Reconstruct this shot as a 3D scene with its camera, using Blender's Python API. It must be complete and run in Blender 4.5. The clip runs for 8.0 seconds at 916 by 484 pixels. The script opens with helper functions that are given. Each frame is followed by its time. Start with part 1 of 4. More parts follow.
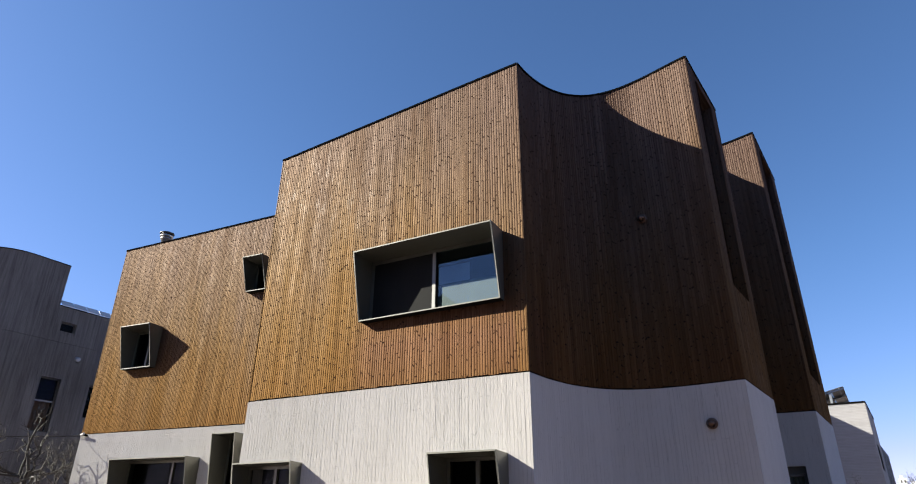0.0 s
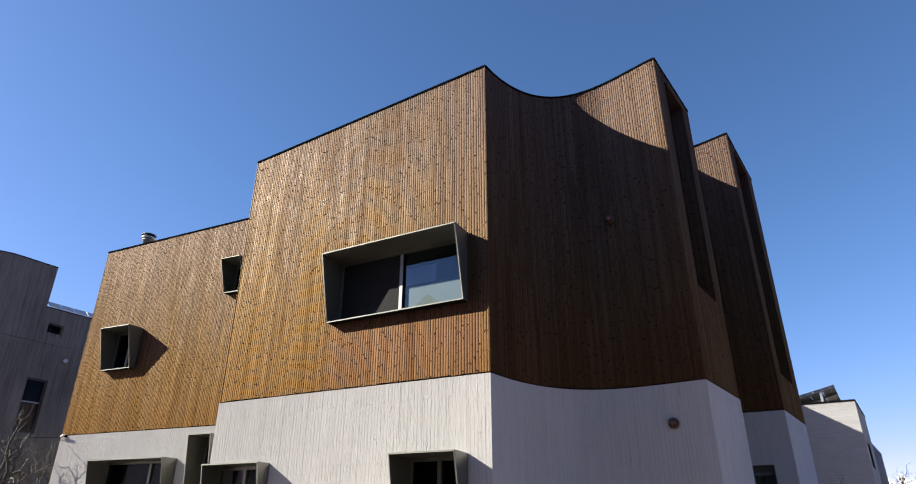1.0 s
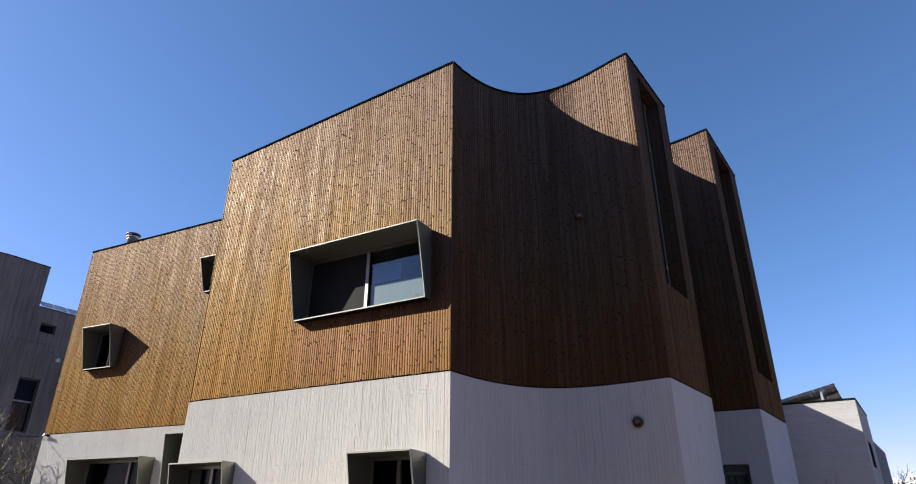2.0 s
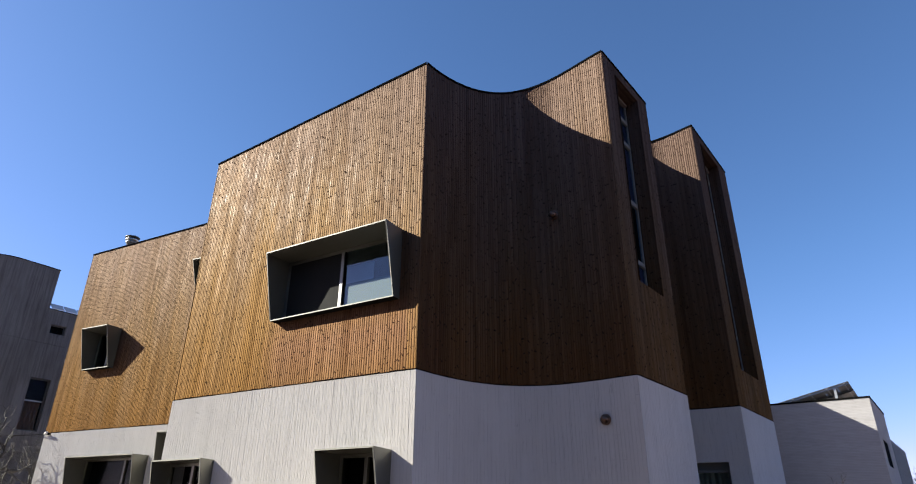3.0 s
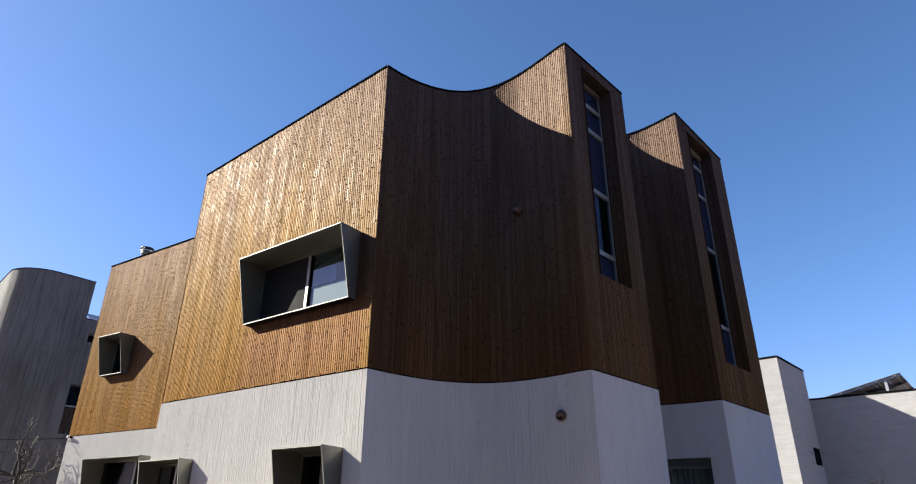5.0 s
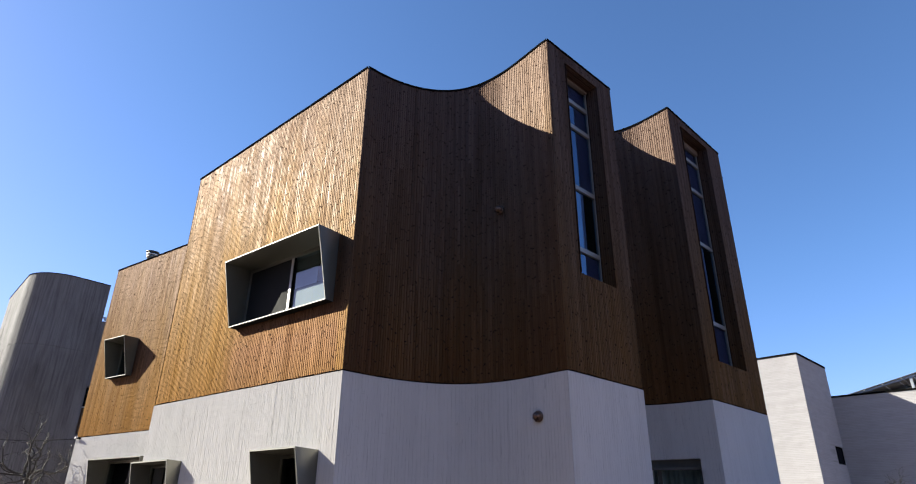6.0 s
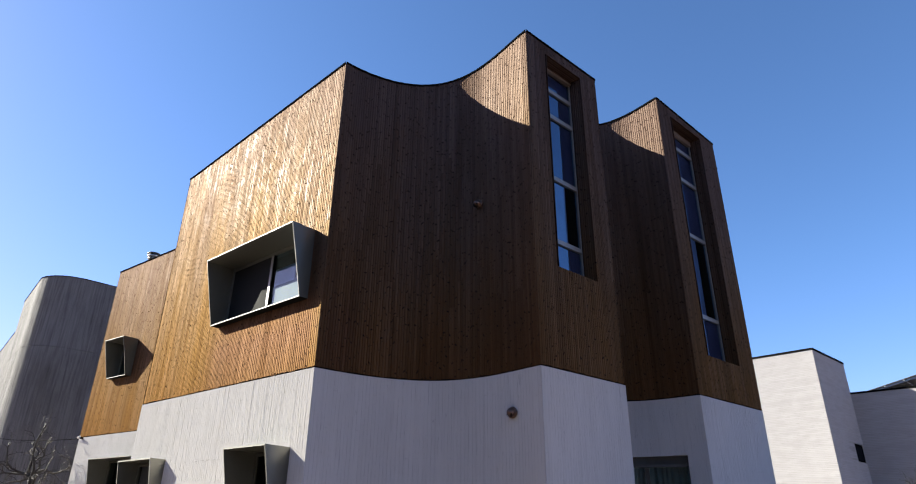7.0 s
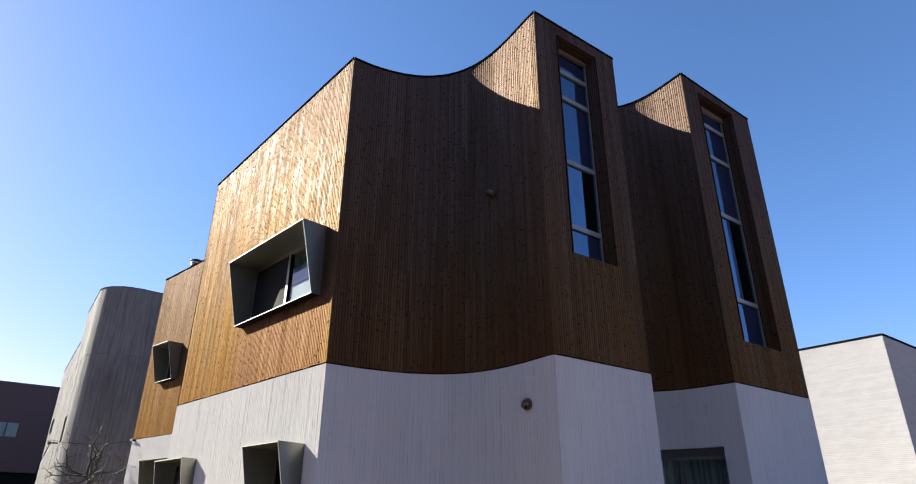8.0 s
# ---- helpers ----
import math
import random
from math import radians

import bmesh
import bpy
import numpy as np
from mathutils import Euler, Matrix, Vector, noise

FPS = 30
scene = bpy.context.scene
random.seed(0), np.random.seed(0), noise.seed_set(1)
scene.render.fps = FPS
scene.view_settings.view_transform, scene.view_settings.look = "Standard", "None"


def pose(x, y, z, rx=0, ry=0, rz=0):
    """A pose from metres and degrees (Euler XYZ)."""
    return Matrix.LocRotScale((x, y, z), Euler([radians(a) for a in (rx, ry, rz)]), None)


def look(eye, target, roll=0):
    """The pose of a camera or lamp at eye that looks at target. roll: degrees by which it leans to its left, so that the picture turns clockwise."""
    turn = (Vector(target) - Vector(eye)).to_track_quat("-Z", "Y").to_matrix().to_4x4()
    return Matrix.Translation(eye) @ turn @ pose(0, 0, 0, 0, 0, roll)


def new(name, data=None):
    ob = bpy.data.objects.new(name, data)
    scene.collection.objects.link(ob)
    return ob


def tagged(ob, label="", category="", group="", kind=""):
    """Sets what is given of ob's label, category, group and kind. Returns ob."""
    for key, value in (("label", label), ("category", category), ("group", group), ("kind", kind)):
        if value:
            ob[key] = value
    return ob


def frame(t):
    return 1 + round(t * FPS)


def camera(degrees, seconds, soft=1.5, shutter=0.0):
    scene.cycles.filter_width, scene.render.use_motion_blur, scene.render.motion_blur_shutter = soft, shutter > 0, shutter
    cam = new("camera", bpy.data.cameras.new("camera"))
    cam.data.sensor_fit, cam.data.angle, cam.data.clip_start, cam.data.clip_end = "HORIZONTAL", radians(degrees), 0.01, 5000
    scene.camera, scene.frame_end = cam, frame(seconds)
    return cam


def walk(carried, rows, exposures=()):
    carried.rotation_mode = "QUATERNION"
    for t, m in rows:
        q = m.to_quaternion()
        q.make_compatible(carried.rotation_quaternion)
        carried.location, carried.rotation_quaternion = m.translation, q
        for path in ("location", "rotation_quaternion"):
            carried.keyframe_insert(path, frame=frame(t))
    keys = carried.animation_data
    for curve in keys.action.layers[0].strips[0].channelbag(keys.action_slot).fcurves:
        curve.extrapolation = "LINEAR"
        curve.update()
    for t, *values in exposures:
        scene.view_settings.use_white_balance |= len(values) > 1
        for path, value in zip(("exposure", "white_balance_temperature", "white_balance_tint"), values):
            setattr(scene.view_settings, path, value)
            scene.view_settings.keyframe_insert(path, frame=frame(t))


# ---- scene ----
cam = camera(73.2, 8.0, soft=1.12)
PATH = [
    (0, (0.333, -0.365, 1.394), (-0.664, 1.159, 2.221), 0.4),
    (0.5, (0.616, -0.272, 1.414), (-0.378, 1.253, 2.242), 0.2),
    (1, (0.91, -0.094, 1.402), (-0.086, 1.431, 2.227), 0.2),
    (1.5, (1.183, 0.177, 1.425), (0.18, 1.699, 2.249), 0.2),
    (3, (2.303, 0.859, 1.383), (1.236, 2.338, 2.203), 0.5),
    (3.5, (2.707, 1.109, 1.368), (1.603, 2.562, 2.189), 0.5),
    (4, (3.115, 1.331, 1.375), (1.975, 2.755, 2.195), 0.5),
    (4.5, (3.383, 1.604, 1.341), (2.218, 3.008, 2.161), 0.4),
    (6, (4.279, 2.48, 1.408), (3.028, 3.811, 2.223), 0.6),
    (6.5, (4.461, 2.814, 1.449), (3.192, 4.129, 2.261), 0.5),
    (7, (4.756, 3.168, 1.391), (3.458, 4.454, 2.204), 0.6),
    (7.5, (4.988, 3.592, 1.333), (3.615, 4.797, 2.146), 0.3),
    (8, (5.062, 3.953, 1.345), (3.645, 5.109, 2.155), 0.3),
]
walk(cam, [(t, look(eye, target, roll)) for t, eye, target, roll in PATH],
     [(0, 2.00, 6750, 18), (3, 2.07, 6750, 18), (4.5, 2.14, 6750, 18), (6, 2.31, 6750, 18), (7, 2.37, 6750, 18), (8, 2.41, 6750, 18)])

# ---- light ----
SUN_AZ, SUN_EL = 211.8, 28.8          # direction to the sun: degrees from +x, and above the horizon
world = bpy.data.worlds.new("sky")
scene.world = world
world.use_nodes = True
wn = world.node_tree.nodes
sky = wn.new("ShaderNodeTexSky")
sky.sky_type = "NISHITA"
sky.sun_disc = False
sky.sun_elevation = radians(SUN_EL)
sky.sun_rotation = radians(90 - SUN_AZ)
sky.altitude, sky.air_density, sky.dust_density, sky.ozone_density = 1500, 0.80, 0.90, 4.0
wn["Background"].inputs["Strength"].default_value = 0.057
clear = wn.new("ShaderNodeHueSaturation")
clear.inputs["Saturation"].default_value = 1.10
clear.inputs["Hue"].default_value = 0.497
world.node_tree.links.new(sky.outputs[0], clear.inputs["Color"])
# haze painted into the sky: its bright parts, sunward and low, redder and dimmer
grey = wn.new("ShaderNodeRGBToBW")
bright_share = wn.new("ShaderNodeMapRange")
bright_share.inputs["From Min"].default_value, bright_share.inputs["From Max"].default_value = 1.3, 4.0
haze = wn.new("ShaderNodeMix")
haze.data_type, haze.blend_type = "RGBA", "MULTIPLY"
haze.inputs[7].default_value = (1.13, 0.79, 0.84, 1)
world.node_tree.links.new(clear.outputs[0], grey.inputs[0])
world.node_tree.links.new(grey.outputs[0], bright_share.inputs["Value"])
world.node_tree.links.new(bright_share.outputs["Result"], haze.inputs[0])
world.node_tree.links.new(clear.outputs[0], haze.inputs[6])
world.node_tree.links.new(haze.outputs[2], wn["Background"].inputs[0])

sun = new("sun", bpy.data.lights.new("sun", "SUN"))
sun.data.energy, sun.data.angle, sun.data.color = 5.0, radians(0.53), (0.945, 0.985, 0.84)
to_sun = Vector((math.cos(radians(SUN_EL)) * math.cos(radians(SUN_AZ)), math.cos(radians(SUN_EL)) * math.sin(radians(SUN_AZ)), math.sin(radians(SUN_EL))))
sun.matrix_world = look(to_sun * 60, (0, 0, 0))


# ---- materials ----
def material(name, rough=0.6, metal=0.0, spec=0.5):
    m = bpy.data.materials.new(name)
    m.use_nodes = True
    p = m.node_tree.nodes["Principled BSDF"]
    p.inputs["Roughness"].default_value = rough
    p.inputs["Metallic"].default_value = metal
    p.inputs["Specular IOR Level"].default_value = spec
    return m, m.node_tree.nodes, m.node_tree.links, p


def add(nodes, kind, **values):
    n = nodes.new("ShaderNode" + kind)
    for k, v in values.items():
        n.inputs[k.replace("_", " ")].default_value = v
    return n


def ramp(nodes, links, source, stops):
    n = nodes.new("ShaderNodeValToRGB")
    while len(n.color_ramp.elements) < len(stops):
        n.color_ramp.elements.new(0.5)
    for e, (at, colour) in zip(n.color_ramp.elements, stops):
        e.position = at
        e.color = (*colour, 1) if not isinstance(colour, float) else (colour, colour, colour, 1)
    links.new(source, n.inputs[0])
    return n.outputs[0]


def maths(nodes, links, op, a, b):
    n = nodes.new("ShaderNodeMath")
    n.operation = op
    for i, v in enumerate((a, b)):
        if isinstance(v, (int, float)):
            n.inputs[i].default_value = v
        else:
            links.new(v, n.inputs[i])
    return n.outputs[0]


def mixed(nodes, links, fac, a, b, blend="MIX"):
    n = nodes.new("ShaderNodeMix")
    n.data_type, n.blend_type = "RGBA", blend
    for i, v in ((0, fac), (6, a), (7, b)):
        if isinstance(v, (int, float)):
            n.inputs[i].default_value = v
        elif isinstance(v, tuple):
            n.inputs[i].default_value = (*v, 1)
        else:
            links.new(v, n.inputs[i])
    return n.outputs[2]


def place(nodes, links, scale, shift=None, source="Position"):
    """World place, scaled axis by axis and shifted."""
    g = nodes.new("ShaderNodeNewGeometry") if source == "Position" else nodes.new("ShaderNodeTexCoord")
    m = nodes.new("ShaderNodeMapping")
    m.inputs["Scale"].default_value = scale
    links.new(g.outputs[source], m.inputs["Vector"])
    if shift is not None:
        links.new(shift, m.inputs["Location"])
    return m.outputs[0]


def noise_at(nodes, links, vector, scale=1.0, detail=3.0, rough=0.55):
    n = add(nodes, "TexNoise", Scale=scale, Detail=detail, Roughness=rough)
    links.new(vector, n.inputs["Vector"])
    return n.outputs["Fac"]


def bumped(nodes, links, p, height, strength, distance):
    b = add(nodes, "Bump", Strength=strength, Distance=distance)
    links.new(height, b.inputs["Height"])
    links.new(b.outputs[0], p.inputs["Normal"])


def wood_material():
    """Oiled larch: two ribs a board, each rib with a tone, a grain and knots of its own."""
    m, n, l, p = material("oiled_larch", 0.42, 0, 0.4)
    info = n.new("ShaderNodeObjectInfo")
    shift = n.new("ShaderNodeCombineXYZ")
    for i in range(3):
        l.new(maths(n, l, "MULTIPLY", info.outputs["Random"], (37.0, 71.0, 53.0)[i]), shift.inputs[i])
    # place on the board: which rib, across it, and up the wall
    tc = n.new("ShaderNodeTexCoord")
    across = n.new("ShaderNodeSeparateXYZ")
    l.new(tc.outputs["Object"], across.inputs[0])
    g = n.new("ShaderNodeNewGeometry")
    sep = n.new("ShaderNodeSeparateXYZ")
    l.new(g.outputs["Position"], sep.inputs[0])
    u, z = across.outputs["X"], sep.outputs["Z"]
    rib = maths(n, l, "GREATER_THAN", u, 0.0)
    ur = maths(n, l, "SUBTRACT", u, maths(n, l, "MULTIPLY", maths(n, l, "SUBTRACT", rib, 0.5), 0.052))

    def chance(cell, seed):
        """Random value and colour for one cell of one rib."""
        at = n.new("ShaderNodeCombineXYZ")
        l.new(maths(n, l, "ADD", maths(n, l, "MULTIPLY", info.outputs["Random"], 997.0), seed), at.inputs[0])
        l.new(rib, at.inputs[1])
        if isinstance(cell, float):
            at.inputs[2].default_value = cell
        else:
            l.new(cell, at.inputs[2])
        w = n.new("ShaderNodeTexWhiteNoise")
        w.noise_dimensions = "3D"
        l.new(at.outputs[0], w.inputs["Vector"])
        split = n.new("ShaderNodeSeparateColor")
        l.new(w.outputs["Color"], split.inputs[0])
        return w.outputs["Value"], split.outputs

    own, _ = chance(0.0, 3.0)
    tone = ramp(n, l, own, [(0.0, (0.024, 0.0096, 0.0073)), (0.3, (0.028, 0.0113, 0.0088)), (0.7, (0.032, 0.0134, 0.0106)), (1.0, (0.036, 0.0160, 0.0128))])
    grain = noise_at(n, l, place(n, l, (85, 85, 2.2), shift.outputs[0]), 1.0, 4.0, 0.65)
    tone = mixed(n, l, 0.5, tone, ramp(n, l, grain, [(0.25, (0.50, 0.44, 0.40)), (0.55, (1, 1, 1)), (0.8, (1.10, 1.10, 1.10))]), "MULTIPLY")
    # weathering: bleached above, oil-rich and orange below, in uneven vertical streaks
    streak = noise_at(n, l, place(n, l, (1.6, 1.6, 0.22)), 1.0, 4.0, 0.6)
    height = maths(n, l, "DIVIDE", maths(n, l, "ADD", z, maths(n, l, "MULTIPLY", streak, 5.0)), 13.0)
    tone = mixed(n, l, 1.0, tone, ramp(n, l, height, [(0.48, (1.25, 0.86, 0.62)), (0.66, (1.08, 0.95, 0.80)), (0.86, (1.0, 0.97, 0.90))]), "MULTIPLY")
    warm = ramp(n, l, height, [(0.48, (1.0, 0.62, 0.23)), (0.60, (1.0, 0.66, 0.31)), (0.74, (1.0, 0.73, 0.48)), (0.92, (1.0, 0.77, 0.62))])
    runs = noise_at(n, l, place(n, l, (2.6, 2.6, 0.16)), 1.0, 4.0, 0.65)
    uneven = ramp(n, l, runs, [(0.28, (0.76, 0.70, 0.64)), (0.48, (0.98, 0.97, 0.95)), (0.72, (1.10, 1.09, 1.07))])
    tone = mixed(n, l, 1.0, tone, uneven, "MULTIPLY")
    # redder where the wide hood keeps the rain off
    dry = maths(n, l, "ADD", sep.outputs["X"], maths(n, l, "MULTIPLY", maths(n, l, "SUBTRACT", runs, 0.5), 0.9))
    dry = maths(n, l, "MULTIPLY", ramp(n, l, maths(n, l, "MULTIPLY", maths(n, l, "ADD", dry, 10.0), 0.1), [(0.20, 0.0), (0.27, 1.0), (0.56, 1.0), (0.585, 0.0)]), ramp(n, l, maths(n, l, "MULTIPLY", z, 0.1), [(0.36, 0.45), (0.44, 1.0), (0.53, 0.0)]))
    warm = mixed(n, l, dry, warm, (0.98, 0.60, 0.36))
    # sheen of the oil: a broad warm lobe, rib by rib, and patches with a harder gloss
    sheen = maths(n, l, "MULTIPLY", ramp(n, l, own, [(0.0, 0.80), (1.0, 1.12)]), ramp(n, l, grain, [(0.25, 0.75), (0.6, 1.05)]))
    sheen = maths(n, l, "MULTIPLY", sheen, SHEEN)
    gloss = noise_at(n, l, place(n, l, (6.0, 6.0, 2.6)), 1.0, 4.0, 0.65)
    glint = maths(n, l, "MULTIPLY", ramp(n, l, gloss, [(0.46, 0.0), (0.72, 1.0)]), ramp(n, l, own, [(0.3, 0.15), (1.0, 1.0)]))
    # knots: dark slanting eyes on single ribs, in two sizes, with a brown ring
    wob = noise_at(n, l, place(n, l, (60, 60, 60), shift.outputs[0]), 1.0, 2.0)
    for seed, per_metre, share, small, large in ((11.0, 3.4, 0.54, 0.0085, 0.019), (29.0, 6.0, 0.34, 0.004, 0.009)):
        start, _ = chance(0.0, seed)
        zz = maths(n, l, "ADD", maths(n, l, "MULTIPLY", z, per_metre), maths(n, l, "MULTIPLY", start, 17.0))
        cell = maths(n, l, "FLOOR", zz, 0.0)
        value, c = chance(cell, seed + 5.0)
        dz = maths(n, l, "DIVIDE", maths(n, l, "SUBTRACT", maths(n, l, "SUBTRACT", zz, cell), maths(n, l, "ADD", maths(n, l, "MULTIPLY", c[0], 0.6), 0.2)), per_metre)
        du = maths(n, l, "SUBTRACT", ur, maths(n, l, "MULTIPLY", maths(n, l, "SUBTRACT", c[1], 0.5), 0.034))
        tilted = maths(n, l, "ADD", dz, maths(n, l, "MULTIPLY", du, maths(n, l, "MULTIPLY", maths(n, l, "SUBTRACT", c[2], 0.5), 2.6)))
        far = maths(n, l, "SQRT", maths(n, l, "ADD", maths(n, l, "MULTIPLY", maths(n, l, "MULTIPLY", du, du), 0.7), maths(n, l, "MULTIPLY", maths(n, l, "MULTIPLY", tilted, tilted), 1.3)), 0.0)
        radius = maths(n, l, "ADD", maths(n, l, "MULTIPLY", maths(n, l, "FRACT", maths(n, l, "MULTIPLY", value, 37.7), 0.0), large - small), small)
        reach = maths(n, l, "ADD", maths(n, l, "DIVIDE", far, radius), maths(n, l, "MULTIPLY", maths(n, l, "SUBTRACT", wob, 0.5), 0.9))
        kept = maths(n, l, "LESS_THAN", value, share)
        ring = maths(n, l, "MULTIPLY", ramp(n, l, maths(n, l, "MULTIPLY", reach, 0.4), [(0.36, 0.45), (0.66, 0.0)]), kept)
        knot = maths(n, l, "MULTIPLY", ramp(n, l, maths(n, l, "MULTIPLY", reach, 0.5), [(0.44, 0.97), (0.52, 0.0)]), kept)
        tone = mixed(n, l, ring, tone, (0.022, 0.0120, 0.0085))
        tone = mixed(n, l, knot, tone, (0.017, 0.0092, 0.0066))
        dull = maths(n, l, "MULTIPLY", maths(n, l, "SUBTRACT", 1.0, knot), maths(n, l, "SUBTRACT", 1.0, maths(n, l, "MULTIPLY", ring, 0.8)))
        sheen = maths(n, l, "MULTIPLY", sheen, dull)
        glint = maths(n, l, "MULTIPLY", glint, dull)
    l.new(tone, p.inputs["Base Color"])
    p.inputs["Specular IOR Level"].default_value = 0.0
    p.inputs["Roughness"].default_value = 0.8
    oil = add(n, "BsdfGlossy")
    scaled = n.new("ShaderNodeVectorMath")
    scaled.operation = "SCALE"
    l.new(mixed(n, l, 1.0, warm, uneven, "MULTIPLY"), scaled.inputs[0])
    l.new(sheen, scaled.inputs["Scale"])
    l.new(scaled.outputs[0], oil.inputs["Color"])
    l.new(ramp(n, l, noise_at(n, l, place(n, l, (9, 9, 1.2)), 1.0, 3.0), [(0.3, 0.63), (0.75, 0.72)]), oil.inputs["Roughness"])
    both = n.new("ShaderNodeAddShader")
    l.new(p.outputs[0], both.inputs[0])
    l.new(oil.outputs[0], both.inputs[1])
    l.new(both.outputs[0], n["Material Output"].inputs["Surface"])
    l.new(maths(n, l, "MULTIPLY", glint, GLINT), p.inputs["Coat Weight"])
    p.inputs["Coat Roughness"].default_value = 0.33
    bumped(n, l, p, grain, 0.25, 0.003)
    l.new(p.inputs["Normal"].links[0].from_socket, oil.inputs["Normal"])
    return m


def concrete_material(name, light, dark, rough, matt=0.5, board=0.105, lines=0.5, scratch=0.8, stains=0.3):
    """Board-formed concrete: the marks of upright boards with fins between them, pores and stains."""
    m, n, l, p = material(name, rough, 0, 0.12)
    p.inputs["Diffuse Roughness"].default_value = matt
    g = n.new("ShaderNodeNewGeometry")
    side = n.new("ShaderNodeVectorMath")
    side.operation = "CROSS_PRODUCT"
    side.inputs[1].default_value = (0, 0, 1)
    l.new(g.outputs["True Normal"], side.inputs[0])
    dot = n.new("ShaderNodeVectorMath")
    dot.operation = "DOT_PRODUCT"
    l.new(side.outputs[0], dot.inputs[0])
    l.new(g.outputs["Position"], dot.inputs[1])
    sep = n.new("ShaderNodeSeparateXYZ")
    l.new(g.outputs["Position"], sep.inputs[0])
    wander = noise_at(n, l, place(n, l, (2.5, 2.5, 1.1)), 1.0, 3.0, 0.6)
    along = maths(n, l, "ADD", dot.outputs["Value"], maths(n, l, "MULTIPLY", wander, 0.035))
    at = n.new("ShaderNodeCombineXYZ")
    l.new(sep.outputs["Z"], at.inputs[0])
    l.new(along, at.inputs[1])
    boards = add(n, "TexBrick", Scale=1.0, Brick_Width=2.3, Row_Height=board, Mortar_Size=0.0022, Mortar_Smooth=0.3)
    boards.offset, boards.offset_frequency, boards.squash = 0.37, 3, 0.72
    boards.inputs["Color1"].default_value = (0.0, 0.0, 0.0, 1)
    boards.inputs["Color2"].default_value = (1.0, 1.0, 1.0, 1)
    l.new(at.outputs[0], boards.inputs["Vector"])
    each = ramp(n, l, boards.outputs["Color"], [(0.0, (0.98, 0.98, 0.98)), (1.0, (1.0, 1.0, 1.0))])
    tone = ramp(n, l, noise_at(n, l, place(n, l, (11, 11, 0.5)), 1.0, 5.0, 0.6), [(0.3, dark), (0.58, light)])
    tone = mixed(n, l, 1.0, tone, each, "MULTIPLY")
    stain = noise_at(n, l, place(n, l, (0.7, 0.7, 0.35)), 1.0, 4.0, 0.65)
    tone = mixed(n, l, stains, tone, ramp(n, l, stain, [(0.3, (0.72, 0.71, 0.69)), (0.6, (1, 1, 1))]), "MULTIPLY")
    fine = noise_at(n, l, place(n, l, (110, 110, 6)), 1.0, 3.0, 0.7)
    pores = add(n, "TexVoronoi", Scale=30.0)
    l.new(place(n, l, (1, 1, 0.5)), pores.inputs["Vector"])
    some = noise_at(n, l, place(n, l, (2.2, 2.2, 1.0)), 1.0, 2.0)
    pore = ramp(n, l, maths(n, l, "SUBTRACT", pores.outputs["Distance"], maths(n, l, "MULTIPLY", some, 0.14)), [(0.03, 0.0), (0.07, 1.0)])
    tone = mixed(n, l, 0.5, tone, mixed(n, l, pore, (0.50, 0.49, 0.47), (1.0, 1.0, 1.0)), "MULTIPLY")
    # fins and cracks along the boards, broken off here and there
    broken = ramp(n, l, noise_at(n, l, place(n, l, (4.0, 4.0, 1.7)), 1.0, 4.0, 0.7), [(0.42, 0.0), (0.56, 1.0)])
    seam = maths(n, l, "MULTIPLY", boards.outputs["Fac"], broken)
    tone = mixed(n, l, maths(n, l, "MULTIPLY", seam, lines), tone, tuple(c * 0.34 for c in dark))
    thin = noise_at(n, l, place(n, l, (13.0, 13.0, 0.5)), 1.0, 1.0, 0.4)
    thin = maths(n, l, "ABSOLUTE", maths(n, l, "SUBTRACT", thin, 0.5), 0.0)
    gaps = ramp(n, l, noise_at(n, l, place(n, l, (5.0, 5.0, 2.2)), 1.0, 4.0, 0.7), [(0.46, 0.05), (0.56, 0.0)])
    crack = ramp(n, l, maths(n, l, "ADD", thin, gaps), [(0.002, 1.0), (0.009, 0.0)])
    tone = mixed(n, l, maths(n, l, "MULTIPLY", crack, lines * 0.8), tone, tuple(c * 0.45 for c in dark))
    l.new(tone, p.inputs["Base Color"])
    step = n.new("ShaderNodeSeparateColor")
    l.new(boards.outputs["Color"], step.inputs[0])
    both = maths(n, l, "ADD", maths(n, l, "MULTIPLY", fine, scratch), maths(n, l, "MULTIPLY", pore, 0.35))
    both = maths(n, l, "ADD", both, maths(n, l, "ADD", maths(n, l, "MULTIPLY", step.outputs[0], 0.8), maths(n, l, "MULTIPLY", crack, -0.5)))
    both = maths(n, l, "ADD", both, maths(n, l, "MULTIPLY", seam, -0.9))
    rough_cast = noise_at(n, l, place(n, l, (22, 22, 4.5)), 1.0, 4.0, 0.65)
    both = maths(n, l, "ADD", both, maths(n, l, "MULTIPLY", rough_cast, 1.1))
    bumped(n, l, p, both, 1.0, 0.007)
    return m


